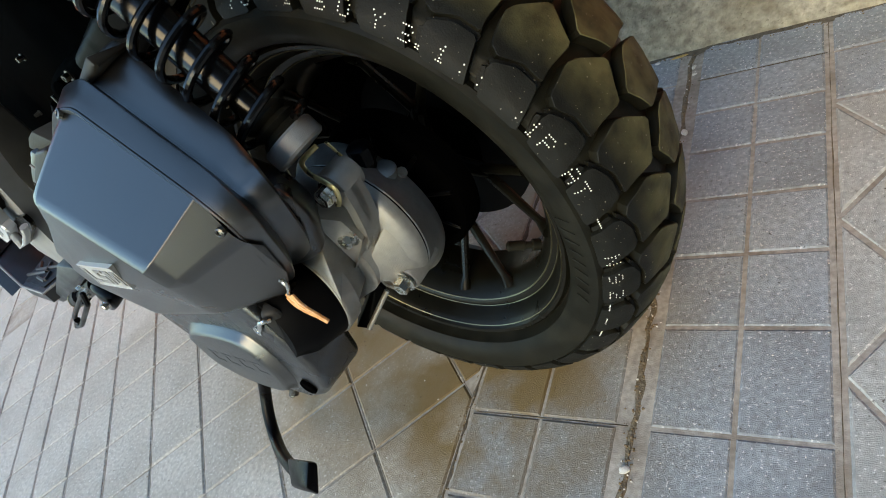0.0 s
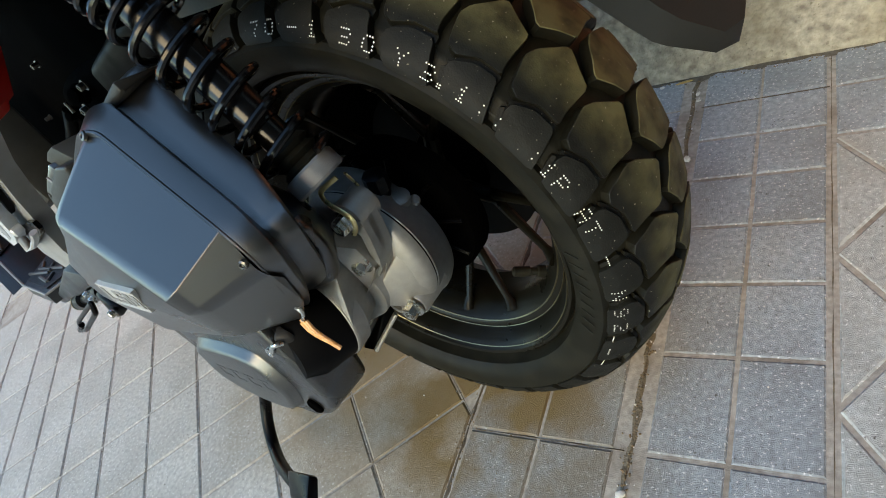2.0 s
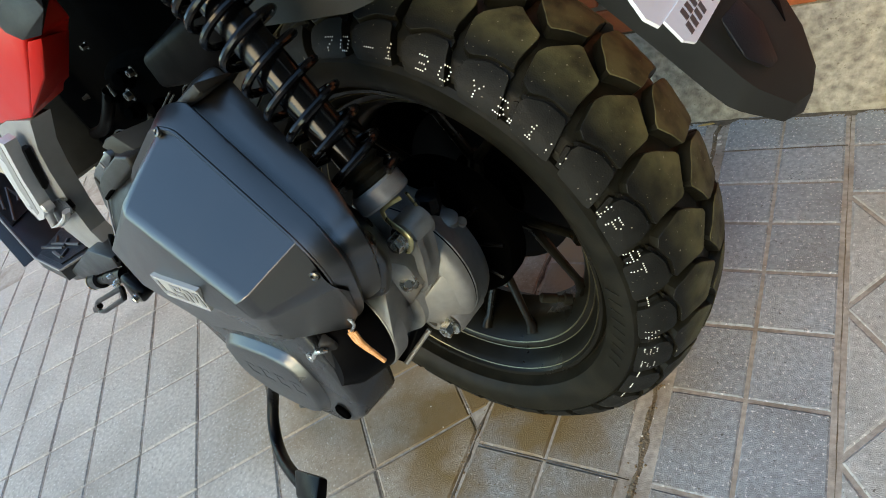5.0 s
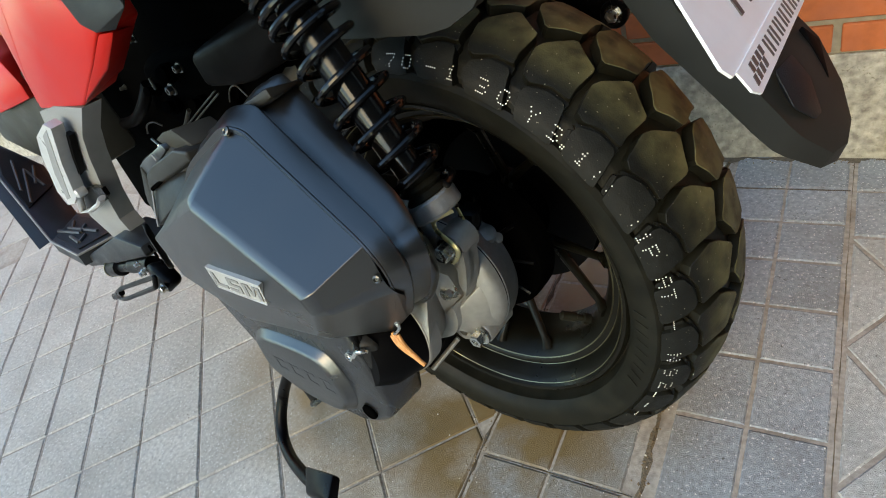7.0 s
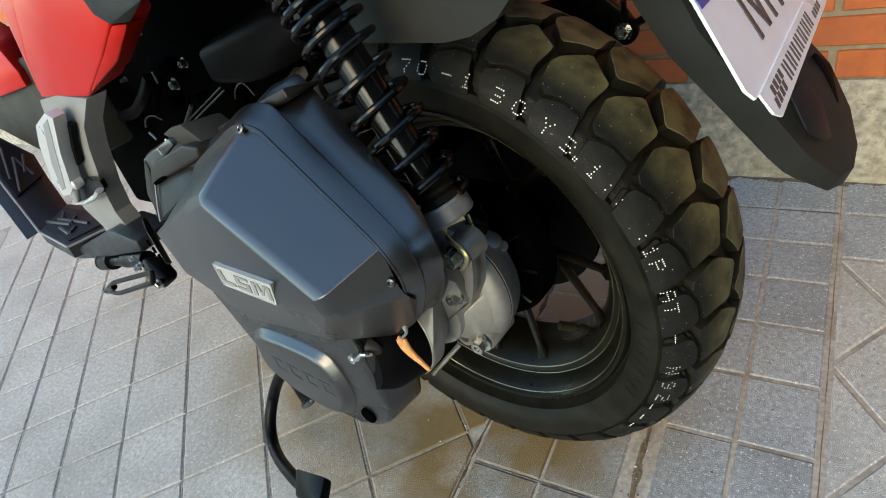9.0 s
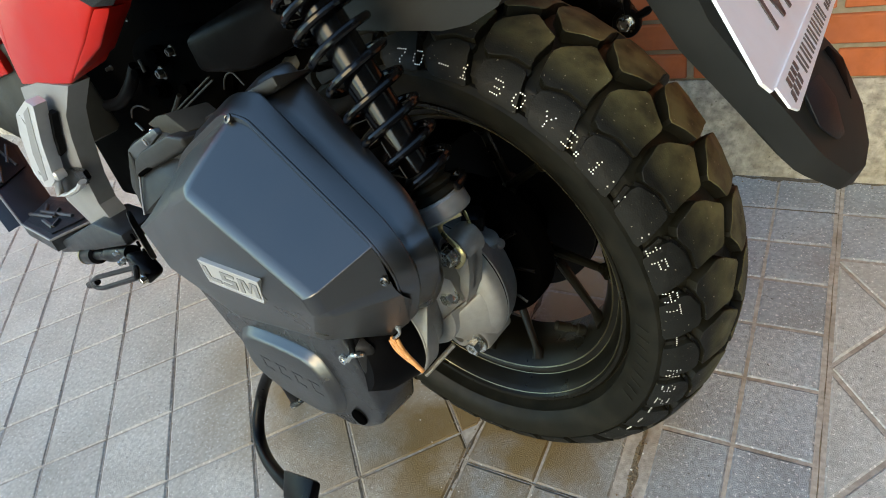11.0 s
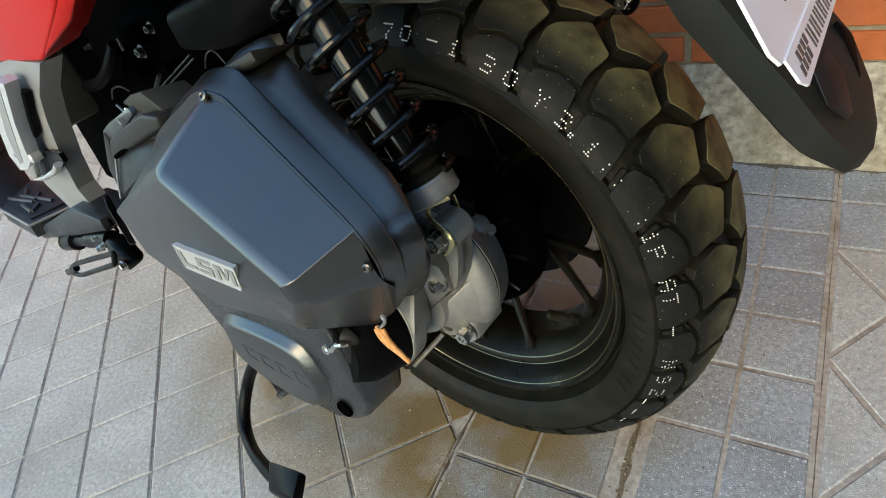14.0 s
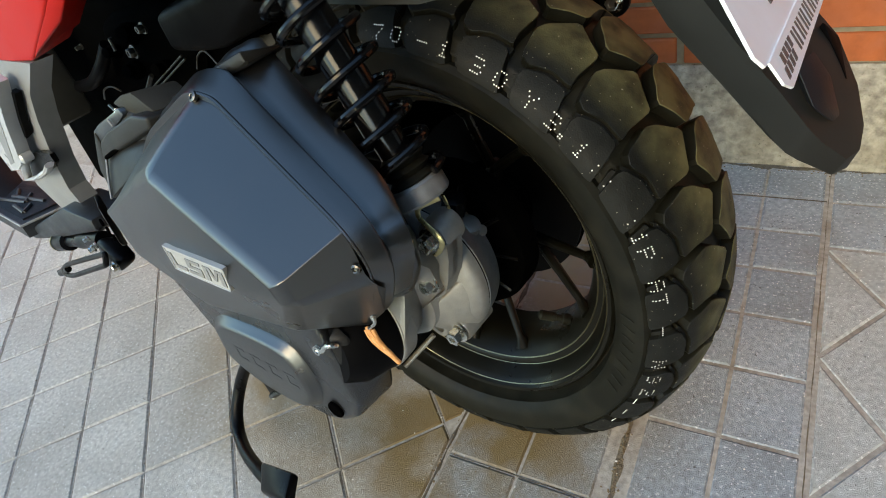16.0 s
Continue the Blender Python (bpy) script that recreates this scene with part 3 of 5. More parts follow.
for k in range(10):
    th = radians(36 * k)
    part("cover_rib", along([(-0.03 - 0.03 * math.cos(th), 0.0, 0.03 + 0.03 * math.sin(th)), (-0.03 - 0.076 * math.cos(th), -0.004, 0.03 + 0.076 * math.sin(th))], 0.0025, 6), M_BLACK, rear_wheel)


# -- air filter cover --
cover_corners = {
    "A": (0.036, 0.128, 0.236), "E": (0.062, 0.126, 0.244), "B": (0.064, 0.1955, 0.2065), "C": (-0.0725, 0.2105, 0.158), "D": (-0.0965, 0.165, 0.1768),
    "G": (-0.066, 0.2045, 0.133), "H": (-0.1075, 0.168, 0.1425), "K": (0.225, 0.185, 0.129), "F": (0.113, 0.187, 0.185), "L1": (0.189, 0.190, 0.088), "L2": (0.090, 0.190, 0.057),
    "L3": (-0.019, 0.185, 0.073), "R2": (-0.109, 0.1575, 0.128), "R2b": (-0.089, 0.1495, 0.092), "R3": (-0.054, 0.144, 0.057), "J": (0.136, 0.136, 0.205), "P1": (0.15, 0.198, 0.125), "P2": (0.05, 0.2075, 0.14), "P3": (-0.035, 0.212, 0.145),
    "bK": (0.215, 0.13, 0.12), "bL1": (0.18, 0.13, 0.08), "bL2": (0.09, 0.13, 0.05), "bR3": (-0.045, 0.13, 0.055)}
ix = {n: i for i, n in enumerate(cover_corners)}
bm = bmesh.new()
vs = poly(bm, list(cover_corners.values()), [[ix[q] for q in f.split()] for f in (
    "A B C D", "A E B", "E J F B", "J K F", "B F P1 P2", "F K L1 P1", "P1 L1 L2", "P1 L2 P2", "P2 L2 L3 P3", "B P2 P3", "B P3 C", "P3 L3 G", "C P3 G", "C G H D", "G L3 R3 R2b R2 H", "K bK bL1 L1", "L1 bL1 bL2 L2", "L2 bL2 bR3 R3 L3",
    "J bK K", "E A D H R2 R2b R3 bR3 bL2 bL1 bK J")])
weights = {"A B": 0.45, "B C": 0.62, "C D": 0.1, "C G": 0.8, "G H": 0.7, "E B": 0.6, "B F": 0.6, "F K": 0.8, "K L1": 1.0, "L1 L2": 1.0, "L2 L3": 1.0, "G L3": 1.0, "J F": 0.6, "L3 R3": 0.8, "F J": 0.5}
layer = bm.edges.layers.float.new("bevel_weight_edge")
for e in bm.edges:
    for q, k in weights.items():
        if {vs[ix[n]] for n in q.split()} == set(e.verts):
            e[layer] = k
bmesh.ops.recalc_face_normals(bm, faces=bm.faces[:])
cover_skin = BVHTree.FromBMesh(bm)
cover = part("air_filter_cover", bm, M_PLASTIC, scooter, "satin black plastic air filter cover with silver badge", angle=180)
for e in cover.data.edges:
    e.use_edge_sharp = {list(ix)[k] for k in e.vertices} <= set("A D H R2 R2b R3 E J bK bL1 bL2 bR3".split())
rounding = cover.modifiers.new("rounding", "BEVEL")
rounding.limit_method, rounding.width, rounding.segments, rounding.harden_normals = "WEIGHT", 0.011, 5, True


def rounded(pts, cuts, n=5):
    """A closed run of straight stretches whose corners are cut back by cuts and rounded."""
    p = [Vector(q) for q in pts]
    out = []
    for k, (q, c) in enumerate(zip(p, cuts)):
        a, b = p[k - 1] - q, p[(k + 1) % len(p)] - q
        a, b = q + a.normalized() * min(c, a.length * 0.48), q + b.normalized() * min(c, b.length * 0.48)
        out += [a * (1 - t) ** 2 + q * 2 * t * (1 - t) + b * t * t for t in (m / n for m in range(n + 1))]
    return out


# seam rim round the cover and the box behind it: inner edge, outer edge, rounding
strip = [((0.2, 0.15, 0.14), (0.207, 0.135, 0.145), 0.03), ((0.145, 0.146, 0.194), (0.152, 0.131, 0.2), 0.02), ((0.066, 0.138, 0.236), (0.07, 0.118, 0.2465), 0.012), ((0.040, 0.137, 0.2315), (0.046, 0.112, 0.2455), 0.008),
         ((-0.098, 0.1672, 0.1715), (-0.105, 0.150, 0.1765), 0.02), ((-0.1105, 0.1665, 0.1435), (-0.1225, 0.155, 0.144), 0.02), ((-0.086, 0.156, 0.095), (-0.095, 0.144, 0.09), 0.025), ((-0.05, 0.148, 0.062), (-0.055, 0.135, 0.055), 0.03),
         ((0.09, 0.13, 0.056), (0.09, 0.118, 0.048), 0.04), ((0.18, 0.135, 0.086), (0.184, 0.122, 0.08), 0.03)]
lift = Vector((0, 0, 0.005))
ins = rounded([Vector(q[0]) + lift for q in strip], [q[2] for q in strip])
outs = rounded([Vector(q[1]) + lift for q in strip], [q[2] for q in strip])
bm = bmesh.new()
loops, box = [], []
mid = sum(outs, Vector()) / len(outs)
for k, (a, b) in enumerate(zip(ins, outs)):
    run = (ins[(k + 1) % len(ins)] - ins[k - 1]).normalized()
    n = run.cross(b - a).normalized()
    n = n if n.dot(a - Vector((0.05, 0.05, 0.13))) > 0 else -n
    w = b - a
    loops.append([bm.verts.new(a + w * t + n * h) for t, h in ((-0.3, -0.014), (-0.02, -0.006), (0.0, 0.0), (0.03, 0.0013), (0.1, 0.0013), (0.14, 0.0003), (0.93, 0.0), (0.985, -0.0008), (1.0, -0.0022), (1.0, -0.014), (0.3, -0.024))])
    to_mid = Vector((mid.x - b.x, 0, mid.z - b.z))
    box.append([b - n * 0.007 + w * t + to_mid * q for t, q in ((-0.3, 0.0), (0.08, 0.045), (0.5, 0.047), (1.0, 0.053), (1.4, 0.07), (1.65, 0.105), (1.75, 0.17), (1.78, 0.6))])
for a, b in zip(loops, loops[1:] + loops[:1]):
    for k in range(11):
        bm.faces.new((a[k], a[(k + 1) % 11], b[(k + 1) % 11], b[k]))
part("seam_flange", bm, M_PLASTIC, cover, angle=40)
bm = bmesh.new()
rows_ = [[bm.verts.new(p) for p in q] for q in box]
for a, b in zip(rows_, rows_[1:] + rows_[:1]):
    for k in range(7):
        bm.faces.new((a[k], a[k + 1], b[k + 1], b[k]))
bm.faces.new([q[-1] for q in rows_])
bm.faces.new([q[0] for q in rows_])
part("filter_box", bm, M_PLASTIC, cover, angle=50)
# the lower bulge of the box beside the gear case, and the clip lug over the seam
part("box_bulge", hull([(-0.1, 0.125, 0.15), (-0.106, 0.12, 0.135), (-0.104, 0.115, 0.105), (-0.08, 0.11, 0.07), (-0.07, 0.14, 0.15), (-0.04, 0.135, 0.06), (-0.07, 0.09, 0.14), (-0.075, 0.085, 0.11), (-0.05, 0.08, 0.08), (0.0, 0.08, 0.16)], 0.014, 4), M_PLASTIC3, cover, angle=60)


def screw(parent, at, direction, r=0.0042, m=None, name="screw"):
    a = Vector(at)
    d = Vector(direction).normalized()
    bm = turned(a - d * 0.004, a + d, [(0, r * 0.6), (0.003, r * 0.6), (0.0031, r), (0.0055, r * 0.95), (0.0062, r * 0.6), (0.0058, r * 0.45), (0.005, r * 0.4)], 14)
    return part(name, bm, m or M_STEEL, parent)


screw(cover, (0.058, 0.1385, 0.2385), (0, 0.8, 0.6), 0.0042, M_STEELD)
screw(cover, (-0.1025, 0.170, 0.1525), (-0.3, 0.9, 0.2), 0.0036, M_STEELD)


def badge_frame(o, ux, uy):
    n = ux.cross(uy).normalized()
    return lambda a, b, h=0.0: o + ux * a + uy * b + n * h


def slab(bm, fr, pts, h0, h1):
    lo = [bm.verts.new(fr(a, b, h0)) for a, b in pts]
    hi = [bm.verts.new(fr(a, b, h1)) for a, b in pts]
    bm.faces.new(lo[::-1])
    bm.faces.new(hi)
    for i in range(len(pts)):
        j = (i + 1) % len(pts)
        bm.faces.new((lo[i], lo[j], hi[j], hi[i]))


BO = Vector((0.068, 0.0, 0.1497))
BX = Vector((-0.089, 0.0, 0.009))
BY = Vector((0.0085, 0.0, -0.0255))


def skin_at(a, b):
    p = BO + BX * a + BY * b
    return cover_skin.ray_cast(Vector((p.x, 0.3, p.z)), Vector((0, -1, 0)))[0]


SAMPLES = [(a / 12, b / 4) for a in range(13) for b in range(5)]
BOW = np.linalg.lstsq(np.array([(1, a, b, a * a, a * b) for a, b in SAMPLES]), np.array([skin_at(a, b).y for a, b in SAMPLES]), rcond=None)[0]


def lie(a, b):
    return float(BOW @ np.array((1, a, b, a * a, a * b)))


PROUD = max(skin_at(a, b).y - lie(a, b) for a, b in SAMPLES)


def on_cover(a, b, h):
    """A place on the gently bowed sheet over the cover's outer face, h above it."""
    p = BO + BX * a + BY * b
    return Vector((p.x, lie(a, b) + PROUD + h, p.z))


def on_face(bm, quad, h0, h1, n=6, m=3):
    """A thin four-cornered shape lying on the cover, following its curve."""
    (a, b, c, d) = [Vector((q[0], q[1], 0)) for q in quad]
    at = [[(a * (1 - i / n) + b * i / n) * (1 - j / m) + (d * (1 - i / n) + c * i / n) * j / m for i in range(n + 1)] for j in range(m + 1)]
    hi = [[bm.verts.new(on_cover(p.x, p.y, h1)) for p in row] for row in at]
    for j in range(m):
        for i in range(n):
            bm.faces.new((hi[j][i], hi[j][i + 1], hi[j + 1][i + 1], hi[j + 1][i]))
    rim = [(0, i) for i in range(n)] + [(j, n) for j in range(m)] + [(m, i) for i in range(n, 0, -1)] + [(j, 0) for j in range(m, 0, -1)]
    lo = [bm.verts.new(on_cover(at[j][i].x, at[j][i].y, h0)) for j, i in rim]
    for k in range(len(rim)):
        (j0, i0), (j1, i1) = rim[k - 1], rim[k]
        bm.faces.new((lo[k - 1], lo[k], hi[j1][i1], hi[j0][i0]))


bm = bmesh.new()
on_face(bm, [(0.0, 0.0), (1.0, 0.0), (0.985, 1.0), (0.06, 1.0)], -0.003, 0.0004, 24, 8)
badge = part("badge", bm, M_BADGE, cover, "silver rectangular badge", angle=50)
for strokes in ([[(0.06, 0.2), (0.12, 0.2), (0.17, 0.82), (0.11, 0.82)], [(0.16, 0.68), (0.33, 0.68), (0.34, 0.82), (0.16, 0.82)]],
                [[(0.37, 0.2), (0.6, 0.2), (0.6, 0.32), (0.37, 0.32)], [(0.37, 0.32), (0.44, 0.32), (0.44, 0.46), (0.37, 0.46)], [(0.37, 0.46), (0.61, 0.46), (0.61, 0.58), (0.37, 0.58)], [(0.54, 0.58), (0.61, 0.58), (0.61, 0.7), (0.54, 0.7)], [(0.37, 0.7), (0.61, 0.7), (0.61, 0.82), (0.37, 0.82)]],
                [[(0.66, 0.2), (0.72, 0.2), (0.72, 0.82), (0.66, 0.82)], [(0.72, 0.2), (0.77, 0.2), (0.83, 0.72), (0.79, 0.72)], [(0.85, 0.2), (0.9, 0.2), (0.83, 0.72), (0.79, 0.72)], [(0.9, 0.2), (0.96, 0.2), (0.96, 0.82), (0.9, 0.82)]]):
    bm = bmesh.new()
    for q in strokes:
        on_face(bm, q, 0.0, 0.0011, 4, 4)
    part("badge_shape", bm, M_GREYP, badge)
for q in ([(0.0, 0.0), (1.0, 0.0), (1.0, 0.05), (0.003, 0.05)], [(0.003, 0.05), (0.022, 0.05), (0.08, 0.94), (0.06, 0.94)], [(0.06, 0.95), (0.986, 0.95), (0.985, 1.0), (0.063, 1.0)]):
    bm = bmesh.new()
    on_face(bm, q, 0.0, 0.0009, 12, 4)
    part("badge_rim", bm, M_SILVER, badge)

# intake snout in front of the cover
bm = hull([(0.281, 0.135, 0.183), (0.33, 0.135, 0.129), (0.32, 0.14, 0.1), (0.2, 0.135, 0.212), (0.144, 0.133, 0.209), (0.17, 0.138, 0.185), (0.2, 0.138, 0.1), (0.3, 0.09, 0.18), (0.33, 0.09, 0.11), (0.17, 0.06, 0.2), (0.2, 0.05, 0.08)], 0.008, 3)
snout = part("intake_snout", bm, M_GREYD, scooter, "black plastic intake duct")
bm = hull([(0.2564, 0.146, 0.1585), (0.1862, 0.132, 0.1909), (0.1589, 0.142, 0.1836), (0.1579, 0.146, 0.1799), (0.2391, 0.168, 0.1288), (0.2564, 0.126, 0.1465), (0.1862, 0.112, 0.1789), (0.1589, 0.122, 0.1716), (0.1579, 0.126, 0.1679), (0.2391, 0.148, 0.1168)], 0.002, 2)
part("intake_mouth", bm, M_PLASTIC2, snout)
part("mouth_rim", along([(0.2524, 0.148, 0.1604), (0.2484, 0.154, 0.1515), (0.2422, 0.162, 0.14), (0.2348, 0.169, 0.1304)], 0.0011, 8), M_GREYP, snout)
# the slit is a near-black tube, its shade put into the colour
part("mouth_slit", along([(0.2502, 0.148, 0.1614), (0.2185, 0.1425, 0.1761), (0.1806, 0.135, 0.1933)], 0.0022, 8), M_DARK, snout)
part("shell_front", hull([(0.2528, 0.146, 0.1769), (0.2271, 0.146, 0.1905), (0.1592, 0.146, 0.2156), (0.1328, 0.146, 0.2165), (0.1349, 0.146, 0.206), (0.1498, 0.146, 0.2016), (0.2533, 0.146, 0.1618), (0.2711, 0.146, 0.1533), (0.2478, 0.116, 0.1719), (0.2221, 0.116, 0.1855), (0.1542, 0.116, 0.2106), (0.1278, 0.116, 0.2115), (0.1299, 0.116, 0.201), (0.1448, 0.116, 0.1966), (0.2483, 0.116, 0.1568), (0.2661, 0.116, 0.1483)], 0.003, 3), M_GREYD, snout)
part("shell_side", hull([(0.2755, 0.138, 0.1815), (0.2555, 0.138, 0.1908), (0.1954, 0.138, 0.2143), (0.1911, 0.138, 0.2076), (0.2624, 0.138, 0.1765), (0.2919, 0.138, 0.1537), (0.3009, 0.138, 0.1523), (0.2705, 0.108, 0.1765), (0.2505, 0.108, 0.1858), (0.1904, 0.108, 0.2093), (0.1861, 0.108, 0.2026), (0.2574, 0.108, 0.1715), (0.2869, 0.108, 0.1487), (0.2959, 0.108, 0.1473)], 0.002, 2), M_PLASTIC, snout)
part("skirt", hull([(0.2725, 0.14, 0.1809), (0.2703, 0.14, 0.171), (0.2816, 0.14, 0.1479), (0.3213, 0.14, 0.0942), (0.3096, 0.14, 0.1188), (0.3072, 0.14, 0.1398), (0.2685, 0.12, 0.1809), (0.2663, 0.12, 0.171), (0.2776, 0.12, 0.1479), (0.3173, 0.12, 0.0942), (0.3056, 0.12, 0.1188), (0.3032, 0.12, 0.1398)], 0.002, 2), M_GREYD, snout)
part("top_shell", hull([(0.2153, 0.132, 0.214), (0.1928, 0.132, 0.2235), (0.1701, 0.132, 0.2286), (0.1452, 0.132, 0.2145), (0.1482, 0.132, 0.206), (0.1967, 0.132, 0.2075), (0.2093, 0.092, 0.208), (0.1868, 0.092, 0.2175), (0.1641, 0.092, 0.2226), (0.1392, 0.092, 0.2085), (0.1422, 0.092, 0.2), (0.1907, 0.092, 0.2015)], 0.002, 2), M_MUD, snout)
part("shell_rib", along([(0.2202, 0.1405, 0.2017), (0.2169, 0.1405, 0.1958)], 0.0012, 8), M_GREYP, snout)
screw(snout, (0.205, 0.135, 0.209), (0.1, 0.6, 0.8), 0.0028, M_STEEL)
bm = hull([(0.335, 0.152, 0.103), (0.32, 0.16, 0.082), (0.3, 0.165, 0.05), (0.292, 0.168, 0.058), (0.31, 0.162, 0.1), (0.335, 0.146, 0.1), (0.3, 0.158, 0.048)], 0.002, 2)
tab = part("side_tab", bm, M_GREYD, snout)
# slots drawn as near-black tubes that stand for their inner shade
for k in range(3):
    part("tab_slot", along([(0.316 - 0.005 * k, 0.1655, 0.083 - 0.009 * k), (0.307 - 0.004 * k, 0.168, 0.08 - 0.009 * k)], 0.0016, 6), M_DARK, tab)

# -- belt cover, the lower engine casing --
belly_left = [(0.24, 0.09), (0.2, 0.03), (0.179, 0.004), (0.172, -0.033), (0.138, -0.066), (0.082, -0.082), (0.044, -0.078), (0.022, -0.08), (-0.004, -0.068), (-0.026, -0.05), (-0.037, -0.024), (-0.02, 0.06), (0.0, 0.1)]
belly = [(f, 0.168, u) for f, u in belly_left] + [(f, 0.1, u * 0.96) for f, u in belly_left if f > 0.05] + [(-0.03, 0.12, -0.052), (-0.04, 0.12, -0.013), (-0.022, 0.118, 0.055), (0.03, 0.1, -0.07)]
belt = part("belt_cover", hull(belly, 0.007, 3), M_PLASTIC3, scooter, "black plastic belt cover under the filter box")
COLLAR, LEAN = Vector((-0.0229, 0.1168, 0.0194)), Vector((-0.119, -1.0, -0.155)).normalized()


def loft_rings(rings, n=64):
    """A round body through circles: rows of (centre, axis, radius)."""
    bm = bmesh.new()
    loops = []
    for c, d, r in rings:
        d = Vector(d).normalized()
        s = d.cross(Vector((0, 0, 1))).normalized()
        q = d.cross(s)
        loops.append([bm.verts.new(Vector(c) + (s * math.cos(2 * math.pi * k / n) + q * math.sin(2 * math.pi * k / n)) * r) for k in range(n)])
    for a, b in zip(loops, loops[1:]):
        for k in range(n):
            bm.faces.new((a[k], a[(k + 1) % n], b[(k + 1) % n], b[k]))
    bm.faces.new(loops[0])
    bm.faces.new(loops[-1])
    return bm


part("black_collar", loft_rings([(COLLAR - LEAN * 0.045 + Vector((0.01, 0, 0)), LEAN, 0.034), (COLLAR - LEAN * 0.03, LEAN, 0.0375), (COLLAR - LEAN * 0.006, LEAN, 0.0398), (COLLAR - LEAN * 0.003, LEAN, 0.0405), (COLLAR + LEAN * 0.01, LEAN, 0.04)]), M_DARK2, belt)
panel = [(0.155, 0.001), (0.156, -0.04), (0.13, -0.058), (0.1, -0.066), (0.048, -0.067), (0.026, -0.055), (0.015, -0.028), (0.022, 0.005), (0.045, 0.021), (0.124, 0.016)]
panel = [(q.x, q.z) for q in curve_pts([(f, 0.0, u) for f, u in panel + panel[:1]], 4)[:-1]]
bm = bmesh.new()
pc = Vector((sum(p[0] for p in panel) / len(panel), 0, sum(p[1] for p in panel) / len(panel)))
rings = [[bm.verts.new((pc.x + (f - pc.x) * k, l, pc.z + (u - pc.z) * k)) for f, u in panel] for k, l in ((1.06, 0.15), (1.05, 0.1675), (1.0, 0.1695), (0.94, 0.1745), (0.89, 0.1768), (0.84, 0.1775))]
for a, b in zip(rings, rings[1:]):
    for k in range(len(panel)):
        bm.faces.new((a[k - 1], a[k], b[k], b[k - 1]))
bm.faces.new(rings[-1])
part("raised_panel", bm, M_PLASTIC, belt, angle=60)
bm = bmesh.new()
for k in range(4):
    f0 = 0.122 - 0.025 * k
    for (a0, a1, b0, b1) in ((0.0, 0.014, 0.014, 0.017), (0.0, 0.014, 0.0, 0.003), (0.0, 0.003, 0.0, 0.017)):
        prism([(f0 - a0, -0.03 + b0), (f0 - a1, -0.03 + b0), (f0 - a1, -0.03 + b1), (f0 - a0, -0.03 + b1)], 0.1770, 0.1778, bm=bm)
part("embossed_mark", bm, M_PLASTIC, belt)
# bolt well in near-black, the recess shade coloured in
part("bolt_well", lathe([(0.001, 0.0), (0.0065, 0.0), (0.0075, 0.001), (0.009, 0.0), (0.009, -0.006), (0.001, -0.006)], 24, centre=(0.0016, 0.1705, -0.0510)), M_DARK, belt)

# -- final drive case, cast aluminium --
AXLE = (0, 1, 0)
bm = loft_rings([((0.004, -0.008, 0.011), AXLE, 0.07), ((0.002, -0.002, 0.0125), AXLE, 0.082), ((0.0018, 0.004, 0.0125), AXLE, 0.0842), ((0.0, 0.0095, 0.0135), AXLE, 0.0842), ((-0.001, 0.0115, 0.014), AXLE, 0.0832), ((-0.0268, 0.0395, 0.0285), AXLE, 0.0724), ((-0.027, 0.041, 0.0288), AXLE, 0.0712)], 80)
gear_case = part("final_drive_case", bm, M_ALU, scooter, "cast aluminium final drive casing")
bm = loft_rings([((-0.0272, 0.0418, 0.029), AXLE, 0.0712), ((-0.0272, 0.0426, 0.029), AXLE, 0.0724), ((-0.0275, 0.0485, 0.029), AXLE, 0.0715), ((-0.0275, 0.0525, 0.029), AXLE, 0.069), ((-0.0275, 0.0565, 0.029), AXLE, 0.0635), ((-0.0275, 0.059, 0.029), AXLE, 0.055), ((-0.0275, 0.0605, 0.029), AXLE, 0.045)], 80)
part("case_cover", bm, M_ALU, gear_case)
arc = [(-0.0275 + 0.0716 * math.cos(math.radians(a)), 0.029 + 0.0716 * math.sin(math.radians(a))) for a in range(157, 219, 5)]
bm = hull([(f, 0.0485, u) for f, u in arc] + [(f, 0.046, u) for f, u in arc] + [(-0.0595, 0.0805, 0.0195), (-0.0555, 0.0805, 0.006), (-0.057, 0.076, -0.004), (-0.072, 0.066, -0.014), (-0.05, 0.066, -0.012), (-0.05, 0.046, 0.04), (-0.048, 0.046, -0.01), (-0.05, 0.05, 0.02)], 0.0018, 3)
part("cup", bm, M_ALU, gear_case, angle=32)
# near-black ring in the seam between case and cover
part("case_gasket", loft_rings([((-0.027, 0.0405, 0.0288), AXLE, 0.0716), ((-0.027, 0.0422, 0.0288), AXLE, 0.0716)], 80), M_DARK, gear_case)
part("neck", loft_rings([(COLLAR - LEAN * 0.0005, LEAN, 0.0402), (COLLAR + LEAN * 0.0008, LEAN, 0.0416), (COLLAR + LEAN * 0.004, LEAN, 0.0414), ((-0.0245, 0.1, 0.019), LEAN, 0.0402), ((-0.027, 0.08, 0.021), AXLE, 0.0385), ((-0.0275, 0.064, 0.026), AXLE, 0.042), ((-0.0275, 0.056, 0.029), AXLE, 0.055)][::-1]), M_ALU, gear_case, angle=60)
